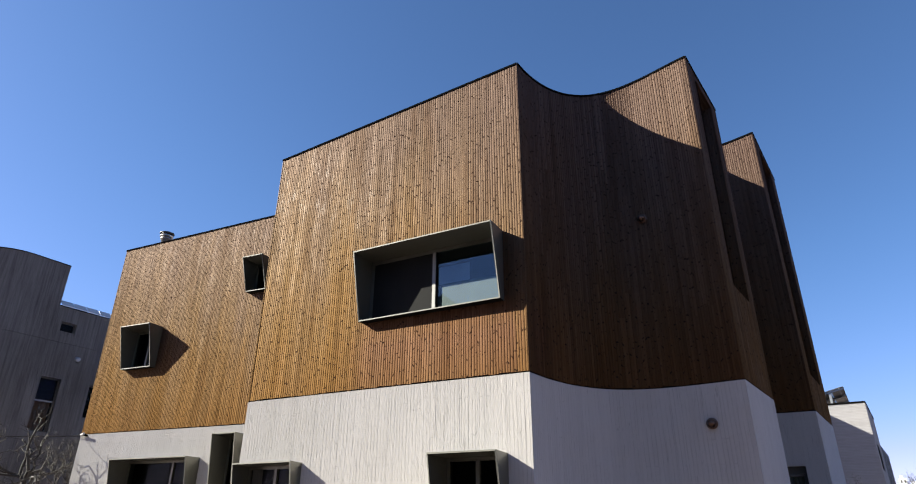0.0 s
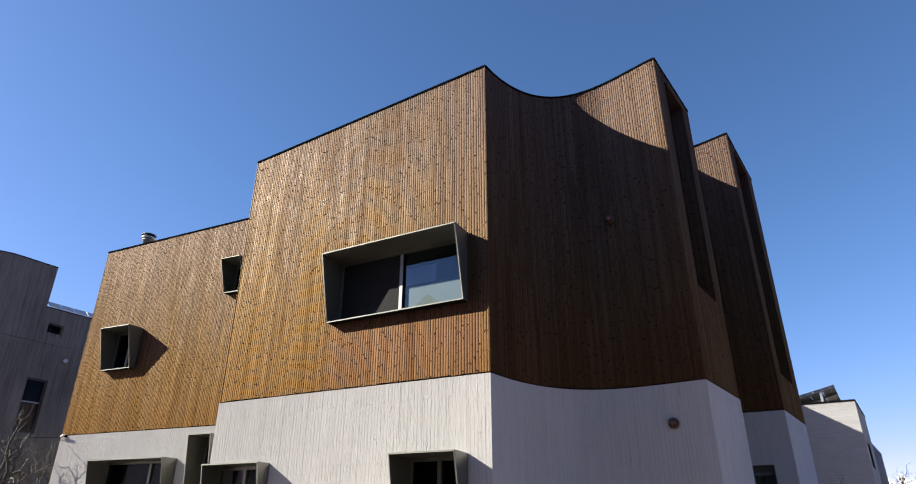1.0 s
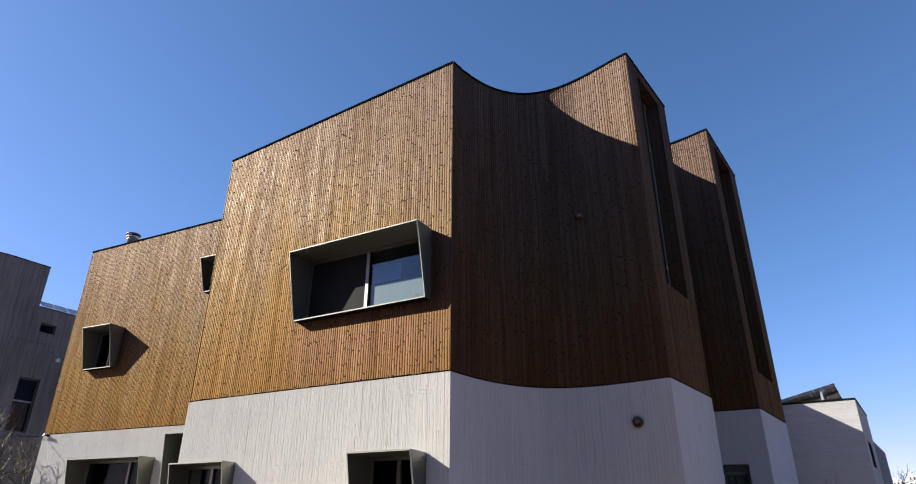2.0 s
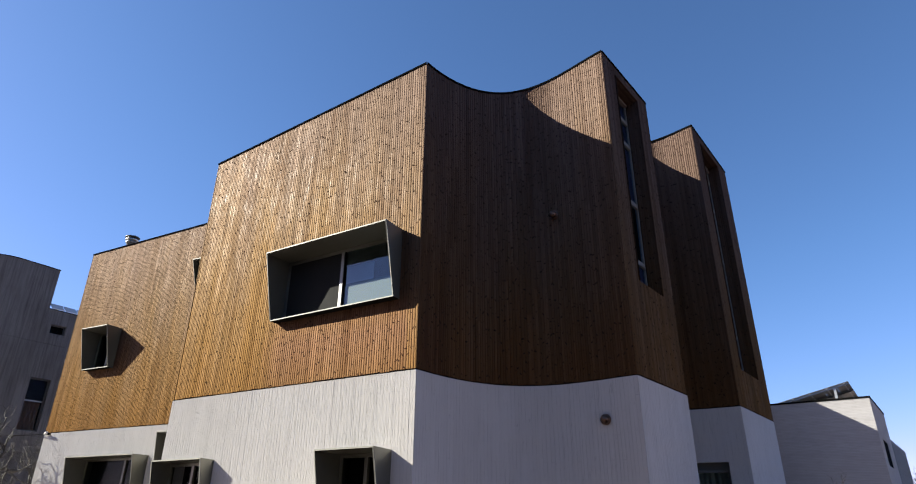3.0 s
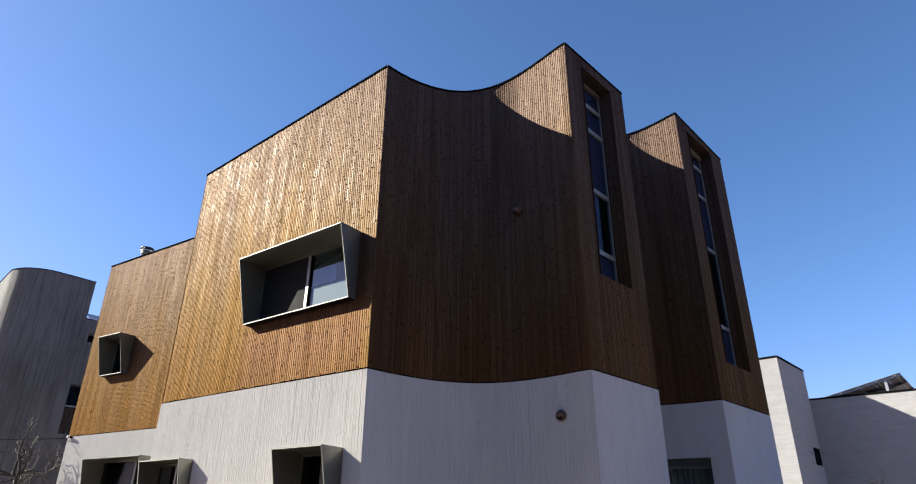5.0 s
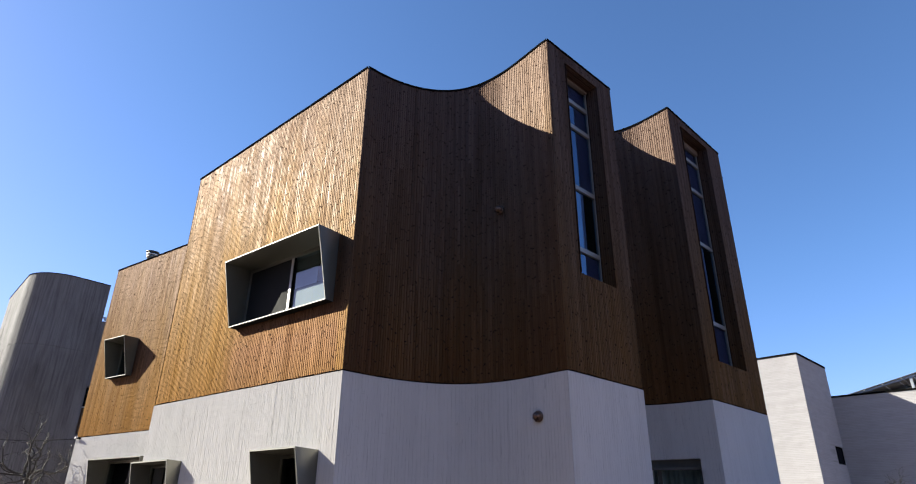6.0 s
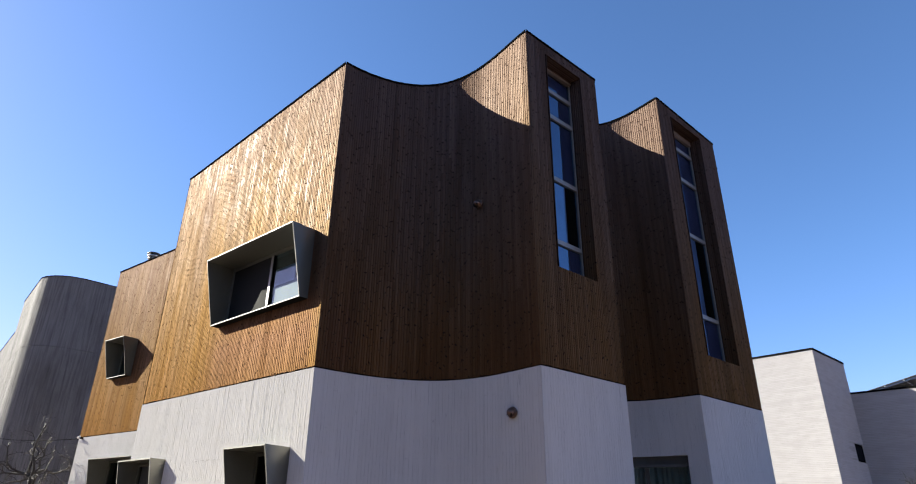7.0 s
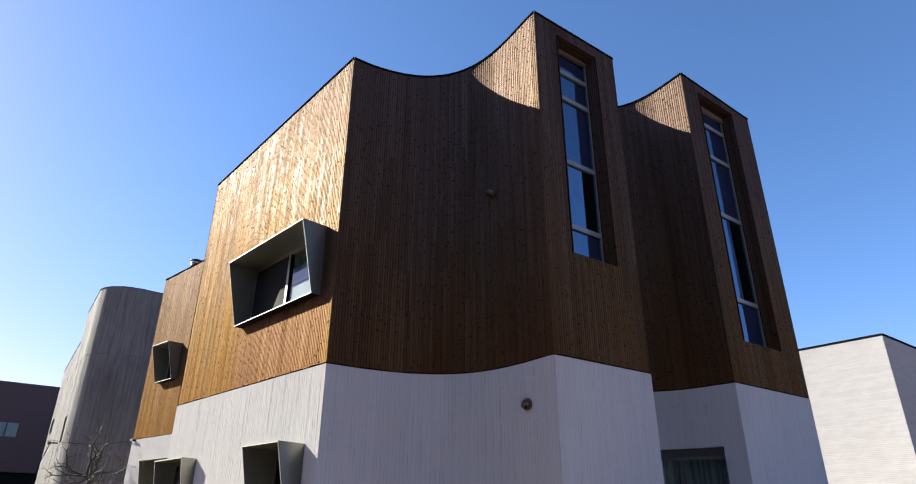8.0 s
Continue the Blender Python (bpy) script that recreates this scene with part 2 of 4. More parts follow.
def plain_material(name, colour, rough=0.5, metal=0.0, vary=0.18, scale=3.0, bump=0.05, spec=0.5):
    m, n, l, p = material(name, rough, metal, spec)
    f = noise_at(n, l, place(n, l, (scale, scale, scale * 0.5)), 1.0, 4.0, 0.6)
    tone = ramp(n, l, f, [(0.3, tuple(c * (1 - vary) for c in colour)), (0.7, tuple(min(1, c * (1 + vary)) for c in colour))])
    l.new(tone, p.inputs["Base Color"])
    fine = noise_at(n, l, place(n, l, (40, 40, 40)), 1.0, 3.0)
    l.new(ramp(n, l, f, [(0.2, max(0.0, rough - 0.1)), (0.8, min(1.0, rough + 0.1))]), p.inputs["Roughness"])
    bumped(n, l, p, fine, bump, 0.004)
    return m


def glass_material(name, tint, share=0.0, ior=1.5, rough=0.01, mirrored=(0.95, 0.97, 1.0)):
    """Clear glass; share: the least part that a reflective coating mirrors."""
    m, n, l, p = material(name, rough, 0, 0.5)
    out = n["Material Output"]
    gl = add(n, "BsdfGlossy", Roughness=rough)
    gl.inputs["Color"].default_value = (*mirrored, 1)
    tr = n.new("ShaderNodeBsdfTransparent")
    tr.inputs["Color"].default_value = (*tint, 1)
    fr = add(n, "Fresnel", IOR=ior)
    mix = n.new("ShaderNodeMixShader")
    l.new(maths(n, l, "MAXIMUM", fr.outputs[0], share), mix.inputs[0])
    l.new(tr.outputs[0], mix.inputs[1])
    l.new(gl.outputs[0], mix.inputs[2])
    l.new(mix.outputs[0], out.inputs["Surface"])
    return m


def brick_material():
    m, n, l, p = material("white_brick", 0.85, 0, 0.12)
    p.inputs["Diffuse Roughness"].default_value = 1.0
    g = n.new("ShaderNodeNewGeometry")
    tone = ramp(n, l, g.outputs["Random Per Island"], [(0.0, (0.338, 0.325, 0.330)), (0.5, (0.350, 0.337, 0.342)), (1.0, (0.363, 0.350, 0.355))])
    dirt = noise_at(n, l, place(n, l, (1.2, 1.2, 3.0)), 1.0, 4.0, 0.6)
    tone = mixed(n, l, 0.3, tone, ramp(n, l, dirt, [(0.3, (0.70, 0.69, 0.67)), (0.6, (1, 1, 1))]), "MULTIPLY")
    l.new(tone, p.inputs["Base Color"])
    bumped(n, l, p, noise_at(n, l, place(n, l, (30, 30, 30)), 1.0, 3.0), 0.4, 0.01)
    return m


SHEEN, GLINT = 0.073, 0.10              # strength of the oil's broad sheen and of its hard gloss
WOOD = wood_material()
WHITE = concrete_material("white_board_concrete", (0.553, 0.529, 0.519), (0.520, 0.497, 0.488), 0.85, 1.0, 0.068, 0.55, 0.66)
GREY = concrete_material("grey_board_concrete", (0.172, 0.163, 0.162), (0.100, 0.095, 0.094), 0.85, stains=0.95)
# membrane behind the boards; also paints shade under hoods and in rooms
BACKING = plain_material("black_membrane_and_shade", (0.008, 0.0075, 0.007), 0.8, spec=0.03)
COPING = plain_material("black_metal", (0.004, 0.004, 0.004), 0.8, 0.0, spec=0.0)
HOOD = plain_material("olive_grey_metal", (0.108, 0.105, 0.089), 0.38, 0.45, 0.14, 2.0, 0.02)
RIM = plain_material("pale_metal_edge", (0.10, 0.098, 0.085), 0.6, 0.1, 0.08, 4.0, 0.02)
FRAME = plain_material("grey_window_frame", (0.20, 0.195, 0.185), 0.4, 0.3, 0.08, 4.0, 0.02)
DARKFRAME = plain_material("charcoal_window_frame", (0.045, 0.043, 0.042), 0.45, 0.2, 0.1, 4.0, 0.02)
BAYFRAME = plain_material("dark_olive_frame", (0.075, 0.070, 0.062), 0.5, 0.0, 0.1, 4.0, 0.02, 0.2)
GLASS = glass_material("window_glass", (0.50, 0.54, 0.56), 0.10, mirrored=(0.66, 0.88, 1.0))
GLASS_PLAIN = glass_material("dark_window_glass", (0.5, 0.52, 0.53), 0.0, 1.22, mirrored=(0.40, 0.43, 0.45))
GLASS_TALL = glass_material("coated_window_glass", (0.42, 0.50, 0.62), 0.20, mirrored=(0.50, 0.76, 1.0))
DARKPANE = plain_material("black_tinted_pane", (0.010, 0.011, 0.013), 0.8, 0.0, 0.1, 2.0, 0.0, 0.0)
SCREEN = plain_material("insect_screen", (0.014, 0.014, 0.014), 0.9, spec=0.1)
BRONZE = plain_material("bronze_vent_metal", (0.15, 0.090, 0.068), 0.32, 0.85, 0.25, 9.0, 0.03)
STEEL = plain_material("brushed_steel", (0.62, 0.62, 0.61), 0.3, 0.95, 0.1, 6.0, 0.03)
BLIND = plain_material("white_blind", (0.12, 0.15, 0.15), 0.8)
SIDE_SKY = plain_material("painted_sky_reflection", (0.45, 0.56, 0.66), 0.8)
# dim blue reflection of the tall panes, put into a sheet's colour
PANE_BLUE = plain_material("painted_pane_blue", (0.085, 0.078, 0.135), 0.85)
PALEROLLER = plain_material("pale_blue_roller", (0.20, 0.26, 0.36), 0.85)
CURTAIN = plain_material("pale_green_curtain", (0.38, 0.47, 0.42), 0.85)
PALEBLIND = plain_material("pale_green_blind", (0.66, 0.80, 0.72), 0.8)
BROWNCLOTH = plain_material("brown_curtain", (0.16, 0.085, 0.05), 0.9)
BRICK = brick_material()
MORTAR = plain_material("grey_mortar", (0.26, 0.25, 0.24), 0.9)
BROWN = plain_material("dark_brown_cladding", (0.050, 0.021, 0.020), 0.6, 0.0, 0.15, 0.6)
BARK = plain_material("bare_bark", (0.018, 0.014, 0.012), 0.8, 0.0, 0.35, 12.0, 0.4)
TWIG = plain_material("thin_twigs", (0.017, 0.012, 0.010), 0.85, 0.0, 0.3, 8.0, 0.2)
FLOORING = plain_material("room_floor", (0.12, 0.09, 0.06), 0.6)
PAVING = plain_material("asphalt_ground", (0.112, 0.082, 0.068), 0.9, 0.0, 0.25, 0.35, 0.3)
HILL = plain_material("hazy_hill", (0.15, 0.18, 0.22), 1.0, 0.0, 0.2, 0.01, 0.0)
FARWALL = plain_material("far_white_wall", (0.45, 0.45, 0.46), 0.8, 0.0, 0.05, 0.2, 0.0)
PVDARK = plain_material("solar_panel_underside", (0.055, 0.058, 0.065), 0.35, 0.2, 0.2, 1.0)
GALV = plain_material("galvanised_steel", (0.26, 0.27, 0.28), 0.45, 0.7, 0.12, 4.0)


# ---- builders ----
def mesh_from(name, verts, faces, mat, smooth=False):
    me = bpy.data.meshes.new(name)
    me.from_pydata([tuple(v) for v in verts], [], faces)
    for mm in (mat if isinstance(mat, (list, tuple)) else [mat]):
        me.materials.append(mm)
    if smooth:
        me.polygons.foreach_set("use_smooth", [True] * len(me.polygons))
    me.update()
    return me


def part(name, me, parent=None, label=""):
    ob = new(name, me)
    if parent is not None:
        ob.parent = parent
    return tagged(ob, label)


def thing(name, at, label, category, group="", kind=""):
    ob = new(name)
    ob.location = at
    ob.empty_display_size = 0.2
    return tagged(ob, label, category, group, kind)


class Pile:
    """Collects boxes and quads for one mesh."""

    def __init__(self):
        self.v, self.f = [], []

    def quad(self, *pts):
        i = len(self.v)
        self.v += [tuple(q) for q in pts]
        self.f.append(tuple(range(i, i + len(pts))))

    def hexa(self, c):
        """Eight corners: four below, four above, both anticlockwise from above."""
        i = len(self.v)
        self.v += [tuple(q) for q in c]
        self.f += [tuple(i + k for k in q) for q in ((3, 2, 1, 0), (4, 5, 6, 7), (0, 1, 5, 4), (1, 2, 6, 5), (2, 3, 7, 6), (3, 0, 4, 7))]

    def box(self, x0, x1, y0, y1, z0, z1, m=None):
        c = [Vector(q) for q in ((x0, y0, z0), (x1, y0, z0), (x1, y1, z0), (x0, y1, z0), (x0, y0, z1), (x1, y0, z1), (x1, y1, z1), (x0, y1, z1))]
        self.hexa([m @ q for q in c] if m is not None else c)

    def tube(self, a, b, r0, r1, sides=6, cap=True):
        a, b = Vector(a), Vector(b)
        d = (b - a).normalized()
        u = d.orthogonal().normalized()
        w = d.cross(u)
        i = len(self.v)
        for p, r in ((a, r0), (b, r1)):
            for k in range(sides):
                t = 2 * math.pi * k / sides
                self.v.append(tuple(p + u * (r * math.cos(t)) + w * (r * math.sin(t))))
        for k in range(sides):
            self.f.append((i + k, i + (k + 1) % sides, i + sides + (k + 1) % sides, i + sides + k))
        if cap:
            self.f.append(tuple(i + k for k in reversed(range(sides))))
            self.f.append(tuple(i + sides + k for k in range(sides)))

    def lathe(self, rings, at, axis, sides=20):
        """rings: (distance along axis, radius)."""
        at, d = Vector(at), Vector(axis).normalized()
        u = d.orthogonal().normalized()
        w = d.cross(u)
        i = len(self.v)
        for h, r in rings:
            for k in range(sides):
                t = 2 * math.pi * k / sides
                self.v.append(tuple(at + d * h + u * (r * math.cos(t)) + w * (r * math.sin(t))))
        for j in range(len(rings) - 1):
            for k in range(sides):
                self.f.append((i + j * sides + k, i + j * sides + (k + 1) % sides, i + (j + 1) * sides + (k + 1) % sides, i + (j + 1) * sides + k))
        self.f.append(tuple(i + k for k in reversed(range(sides))))
        self.f.append(tuple(i + (len(rings) - 1) * sides + k for k in range(sides)))

    def mesh(self, name, mat, smooth=False):
        return mesh_from(name, self.v, self.f, mat, smooth)


class Line:
    """A wall's line in plan: points along it, with the outside on its right."""

    def __init__(self, pts):
        self.p = [Vector(q) for q in pts]
        self.s = [0.0]
        for a, b in zip(self.p, self.p[1:]):
            self.s.append(self.s[-1] + (b - a).length)
        self.length = self.s[-1]

    def at(self, s, out=0.0):
        k = 0
        while k < len(self.s) - 2 and s > self.s[k + 1]:
            k += 1
        a, b = self.p[k], self.p[k + 1]
        d = (b - a).normalized()
        q = a + d * (s - self.s[k])
        # the outward direction turns smoothly at the bends
        if len(self.p) > 2:
            f = (s - self.s[k]) / max(1e-6, self.s[k + 1] - self.s[k])
            da = (self.p[k + 1] - self.p[max(0, k - 1)]).normalized()
            db = (self.p[min(len(self.p) - 1, k + 2)] - self.p[k]).normalized()
            d = (da * (1 - f) + db * f).normalized()
        return Vector((q.x + d.y * out, q.y - d.x * out)), d

    def point(self, s, out, z):
        q, _ = self.at(s, out)
        return Vector((q.x, q.y, z))


def bezier(p0, p1, p2, p3, n):
    p0, p1, p2, p3 = (Vector(q) for q in (p0, p1, p2, p3))
    return [p0 * (1 - t) ** 3 + p1 * (3 * t * (1 - t) ** 2) + p2 * (3 * t * t * (1 - t)) + p3 * t ** 3 for t in (k / n for k in range(n + 1))]


def wall_mesh(name, line, z0, top, thick, mat, openings=(), strip=None, relief=0.0, face=0.0, s0=0.0, s1=None, seed=1, mitre=(0.34, 0.34)):
    """A wall along a line, from z0 up to top(s), with openings (s0, s1, z0, z1) through it. strip: the width of the
    board marks on its outer face, which stand out unevenly by up to relief."""
    rng = random.Random(seed)
    s1 = line.length if s1 is None else s1
    marks = {round(s0, 4), round(s1, 4)}
    for o in openings:
        marks |= {round(o[0], 4), round(o[1], 4)}
    for q in line.s:
        if s0 < q < s1:
            marks.add(round(q, 4))
    if strip:
        q = s0
        while q < s1:
            q += strip * rng.uniform(0.75, 1.3)
            if q < s1 - 0.03 and all(abs(q - k) > 0.03 for k in marks):
                marks.add(round(q, 4))
    ss = sorted(marks)
    zs = sorted({z0} | {z for o in openings for z in (o[2], o[3])})
    nz = len(zs)
    off = [face + (rng.uniform(-relief, relief) if strip else 0.0) for _ in ss[1:]]

    def zrow(k, s):
        return zs[k] if k < nz else top(s)

    jambs = {round(q, 4) for o in openings for q in o[:2]}

    def inner(s, z):
        return line.point(s if s in jambs else min(max(s, s0 + mitre[0]), s1 - mitre[1]), -thick, z)

    def solid(i, k):
        if i < 0 or i >= len(ss) - 1 or k < 0 or k >= nz:
            return False
        mid = (ss[i] + ss[i + 1]) / 2
        zm = (zs[k] + (zs[k + 1] if k + 1 < nz else zs[k] + 0.1)) / 2
        return not any(o[0] < mid < o[1] and o[2] < zm < o[3] for o in openings)

    pile = Pile()
    for i in range(len(ss) - 1):
        a, b = ss[i], ss[i + 1]
        for k in range(nz):
            if not solid(i, k):
                continue
            F = [line.point(a, off[i], zrow(k, a)), line.point(b, off[i], zrow(k, b)), line.point(b, off[i], zrow(k + 1, b)), line.point(a, off[i], zrow(k + 1, a))]
            B = [inner(a, zrow(k, a)), inner(b, zrow(k, b)), inner(b, zrow(k + 1, b)), inner(a, zrow(k + 1, a))]
            pile.quad(*F)
            pile.quad(B[1], B[0], B[3], B[2])
            if not solid(i - 1, k):
                pile.quad(B[0], F[0], F[3], B[3])
            elif abs(off[i] - off[i - 1]) > 1e-5:
                g = [line.point(a, off[i - 1], zrow(k, a)), line.point(a, off[i - 1], zrow(k + 1, a))]
                pile.quad(g[0], F[0], F[3], g[1])
            if not solid(i + 1, k):
                pile.quad(F[1], B[1], B[2], F[2])
            if not solid(i, k - 1):
                pile.quad(B[0], B[1], F[1], F[0])
            if not solid(i, k + 1):
                pile.quad(F[3], F[2], B[2], B[3])
    return pile.mesh(name, mat)


def board_mesh():
    """A cladding board one metre high with two rounded ribs and a dark gap at each side; outside is -y."""
    w = 0.104
    rib = [(0.0020, -0.009), (0.0028, -0.0155), (0.0070, -0.0192), (0.0150, -0.0204), (0.0260, -0.0207), (0.0370, -0.0204), (0.0450, -0.0192), (0.0492, -0.0155), (0.0500, -0.0100)]
    prof = [(0.0, -0.004), *rib, *((w - x, y) for x, y in reversed(rib)), (w, -0.004)]
    n = len(prof)
    v = [(x - w / 2, y, z) for z in (0.0, 1.0) for x, y in prof]
    f = [(k, k + 1, n + k + 1, n + k) for k in range(n - 1)]
    v += v[:]
    f.append(tuple(range(3 * n, 4 * n)))
    f.append(tuple(reversed(range(2 * n, 3 * n))))
    me = mesh_from("board", v, f, WOOD)
    return me


BOARD = board_mesh()


def clad(wall, line, z0, top, openings, joints, seed, s0=0.0, s1=None, out=0.0):
    """Boards side by side along a line, butted at the joints' heights, as parts of the wall."""
    rng = random.Random(seed)
    s1 = line.length if s1 is None else s1
    marks = sorted({s0, s1} | {q for o in openings for q in (o[0], o[1]) if s0 < q < s1})
    for a, b in zip(marks, marks[1:]):
        n = max(1, round((b - a) / 0.104))
        shares = [rng.uniform(0.84, 1.16) for _ in range(n)]
        s = a
        for share in shares:
            w = (b - a) * share / sum(shares)
            s += w / 2
            q, d = line.at(s, out)
            cuts = [z0 + rng.uniform(-0.008, 0.008)] + [j + rng.uniform(-0.75, 0.75) for j in joints] + [top(s)]
            for za, zb in zip(cuts, cuts[1:]):
                spans = [(za, zb)]
                for o in openings:
                    if o[0] <= s <= o[1]:
                        spans = [r for x, y in spans for r in ((x, min(y, o[2])), (max(x, o[3]), y)) if r[1] - r[0] > 0.02]
                for x, y in spans:
                    ob = new("board", BOARD)
                    ob.parent = wall
                    ob.matrix_basis = Matrix.Translation((q.x, q.y, x + 0.0015)) @ Matrix.Rotation(math.atan2(d.y, d.x) + rng.uniform(-0.012, 0.012), 4, "Z") @ Matrix.Diagonal((w / 0.104, 1.0 + rng.uniform(-0.08, 0.08), y - x - 0.003, 1))
            s += w / 2


def coping_mesh(line, top, out, inward, high, s0=0.0, s1=None):
    s1 = line.length if s1 is None else s1
    ss = sorted({s0, s1} | {q for q in line.s if s0 < q < s1})
    inn = [min(max(s, s0 + inward), s1 - inward) for s in ss]
    rows = [[line.point(s, out, top(s) - high), line.point(s, out, top(s) + 0.02), line.point(q, -inward, top(s) + 0.02), line.point(q, -inward, top(s) - high)] for s, q in zip(ss, inn)]
    v = [q for r in rows for q in r]
    f = []
    for i in range(len(ss) - 1):
        for k in range(4):
            f.append((4 * i + k, 4 * i + 4 + k, 4 * i + 4 + (k + 1) % 4, 4 * i + (k + 1) % 4))
    f += [(3, 2, 1, 0), tuple(4 * len(ss) - 4 + k for k in range(4))]
    return mesh_from("coping", v, f, COPING)


def hood_window(parent, line, rim, foot, depth, panes, frame_mat, screen_first, label):
    """A window in a projecting sheet-metal hood. rim: (s, z, out) of its front edge, foot: (s, z) where it meets the
    wall, both top left, top right, bottom right, bottom left. panes: shares of the width."""
    t = 0.020
    pile = Pile()
    rim_o = [line.point(s, o, z) for s, z, o in rim]
    foot_o = [line.point(s, -0.02, z) for s, z in foot]
    sg = ((1, -1), (-1, -1), (-1, 1), (1, 1))
    rim_i = [line.point(s + a * t, o, z + b * t) for (s, z, o), (a, b) in zip(rim, sg)]
    back_i = [line.point(s + a * t, -0.36, z + b * t) for (s, z), (a, b) in zip(foot, sg)]
    for k in range(4):
        j = (k + 1) % 4
        if k != 2:
            pile.quad(rim_o[j], rim_o[k], foot_o[k], foot_o[j])
        pile.quad(rim_i[k], rim_i[j], back_i[j], back_i[k])
    body = part("window", pile.mesh("window", HOOD), parent, label)
    # the hood's underside, with its shade put in as black colour
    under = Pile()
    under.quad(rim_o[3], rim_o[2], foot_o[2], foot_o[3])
    part("underside", under.mesh("underside", BACKING), body, "metal underside, its shade painted black")
    edge = Pile()
    lip = [line.point(s, o + 0.004, z) for s, z, o in rim]
    lip_i = [line.point(s + a * t * 1.15, o + 0.004, z + b * t * 1.15) for (s, z, o), (a, b) in zip(rim, sg)]
    lip_b = [line.point(s, o - 0.012, z) for s, z, o in rim]
    for k in range(4):
        j = (k + 1) % 4
        edge.quad(lip[k], lip[j], lip_i[j], lip_i[k])
        edge.quad(lip[j], lip[k], lip_b[k], lip_b[j])
    part("rim", edge.mesh("rim", RIM), body, "pale metal front edge")
    glazing(body, line, foot[0][0] + t, foot[1][0] - t, foot[2][1] + t, foot[0][1] - t, depth, panes, frame_mat, screen_first)
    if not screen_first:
        # added black sheet: paints the darkness of the room behind
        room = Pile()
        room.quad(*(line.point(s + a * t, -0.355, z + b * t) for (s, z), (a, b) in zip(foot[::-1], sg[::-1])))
        part("lining", room.mesh("lining", BACKING), body, "black sheet painted as the unlit room behind")
    return body


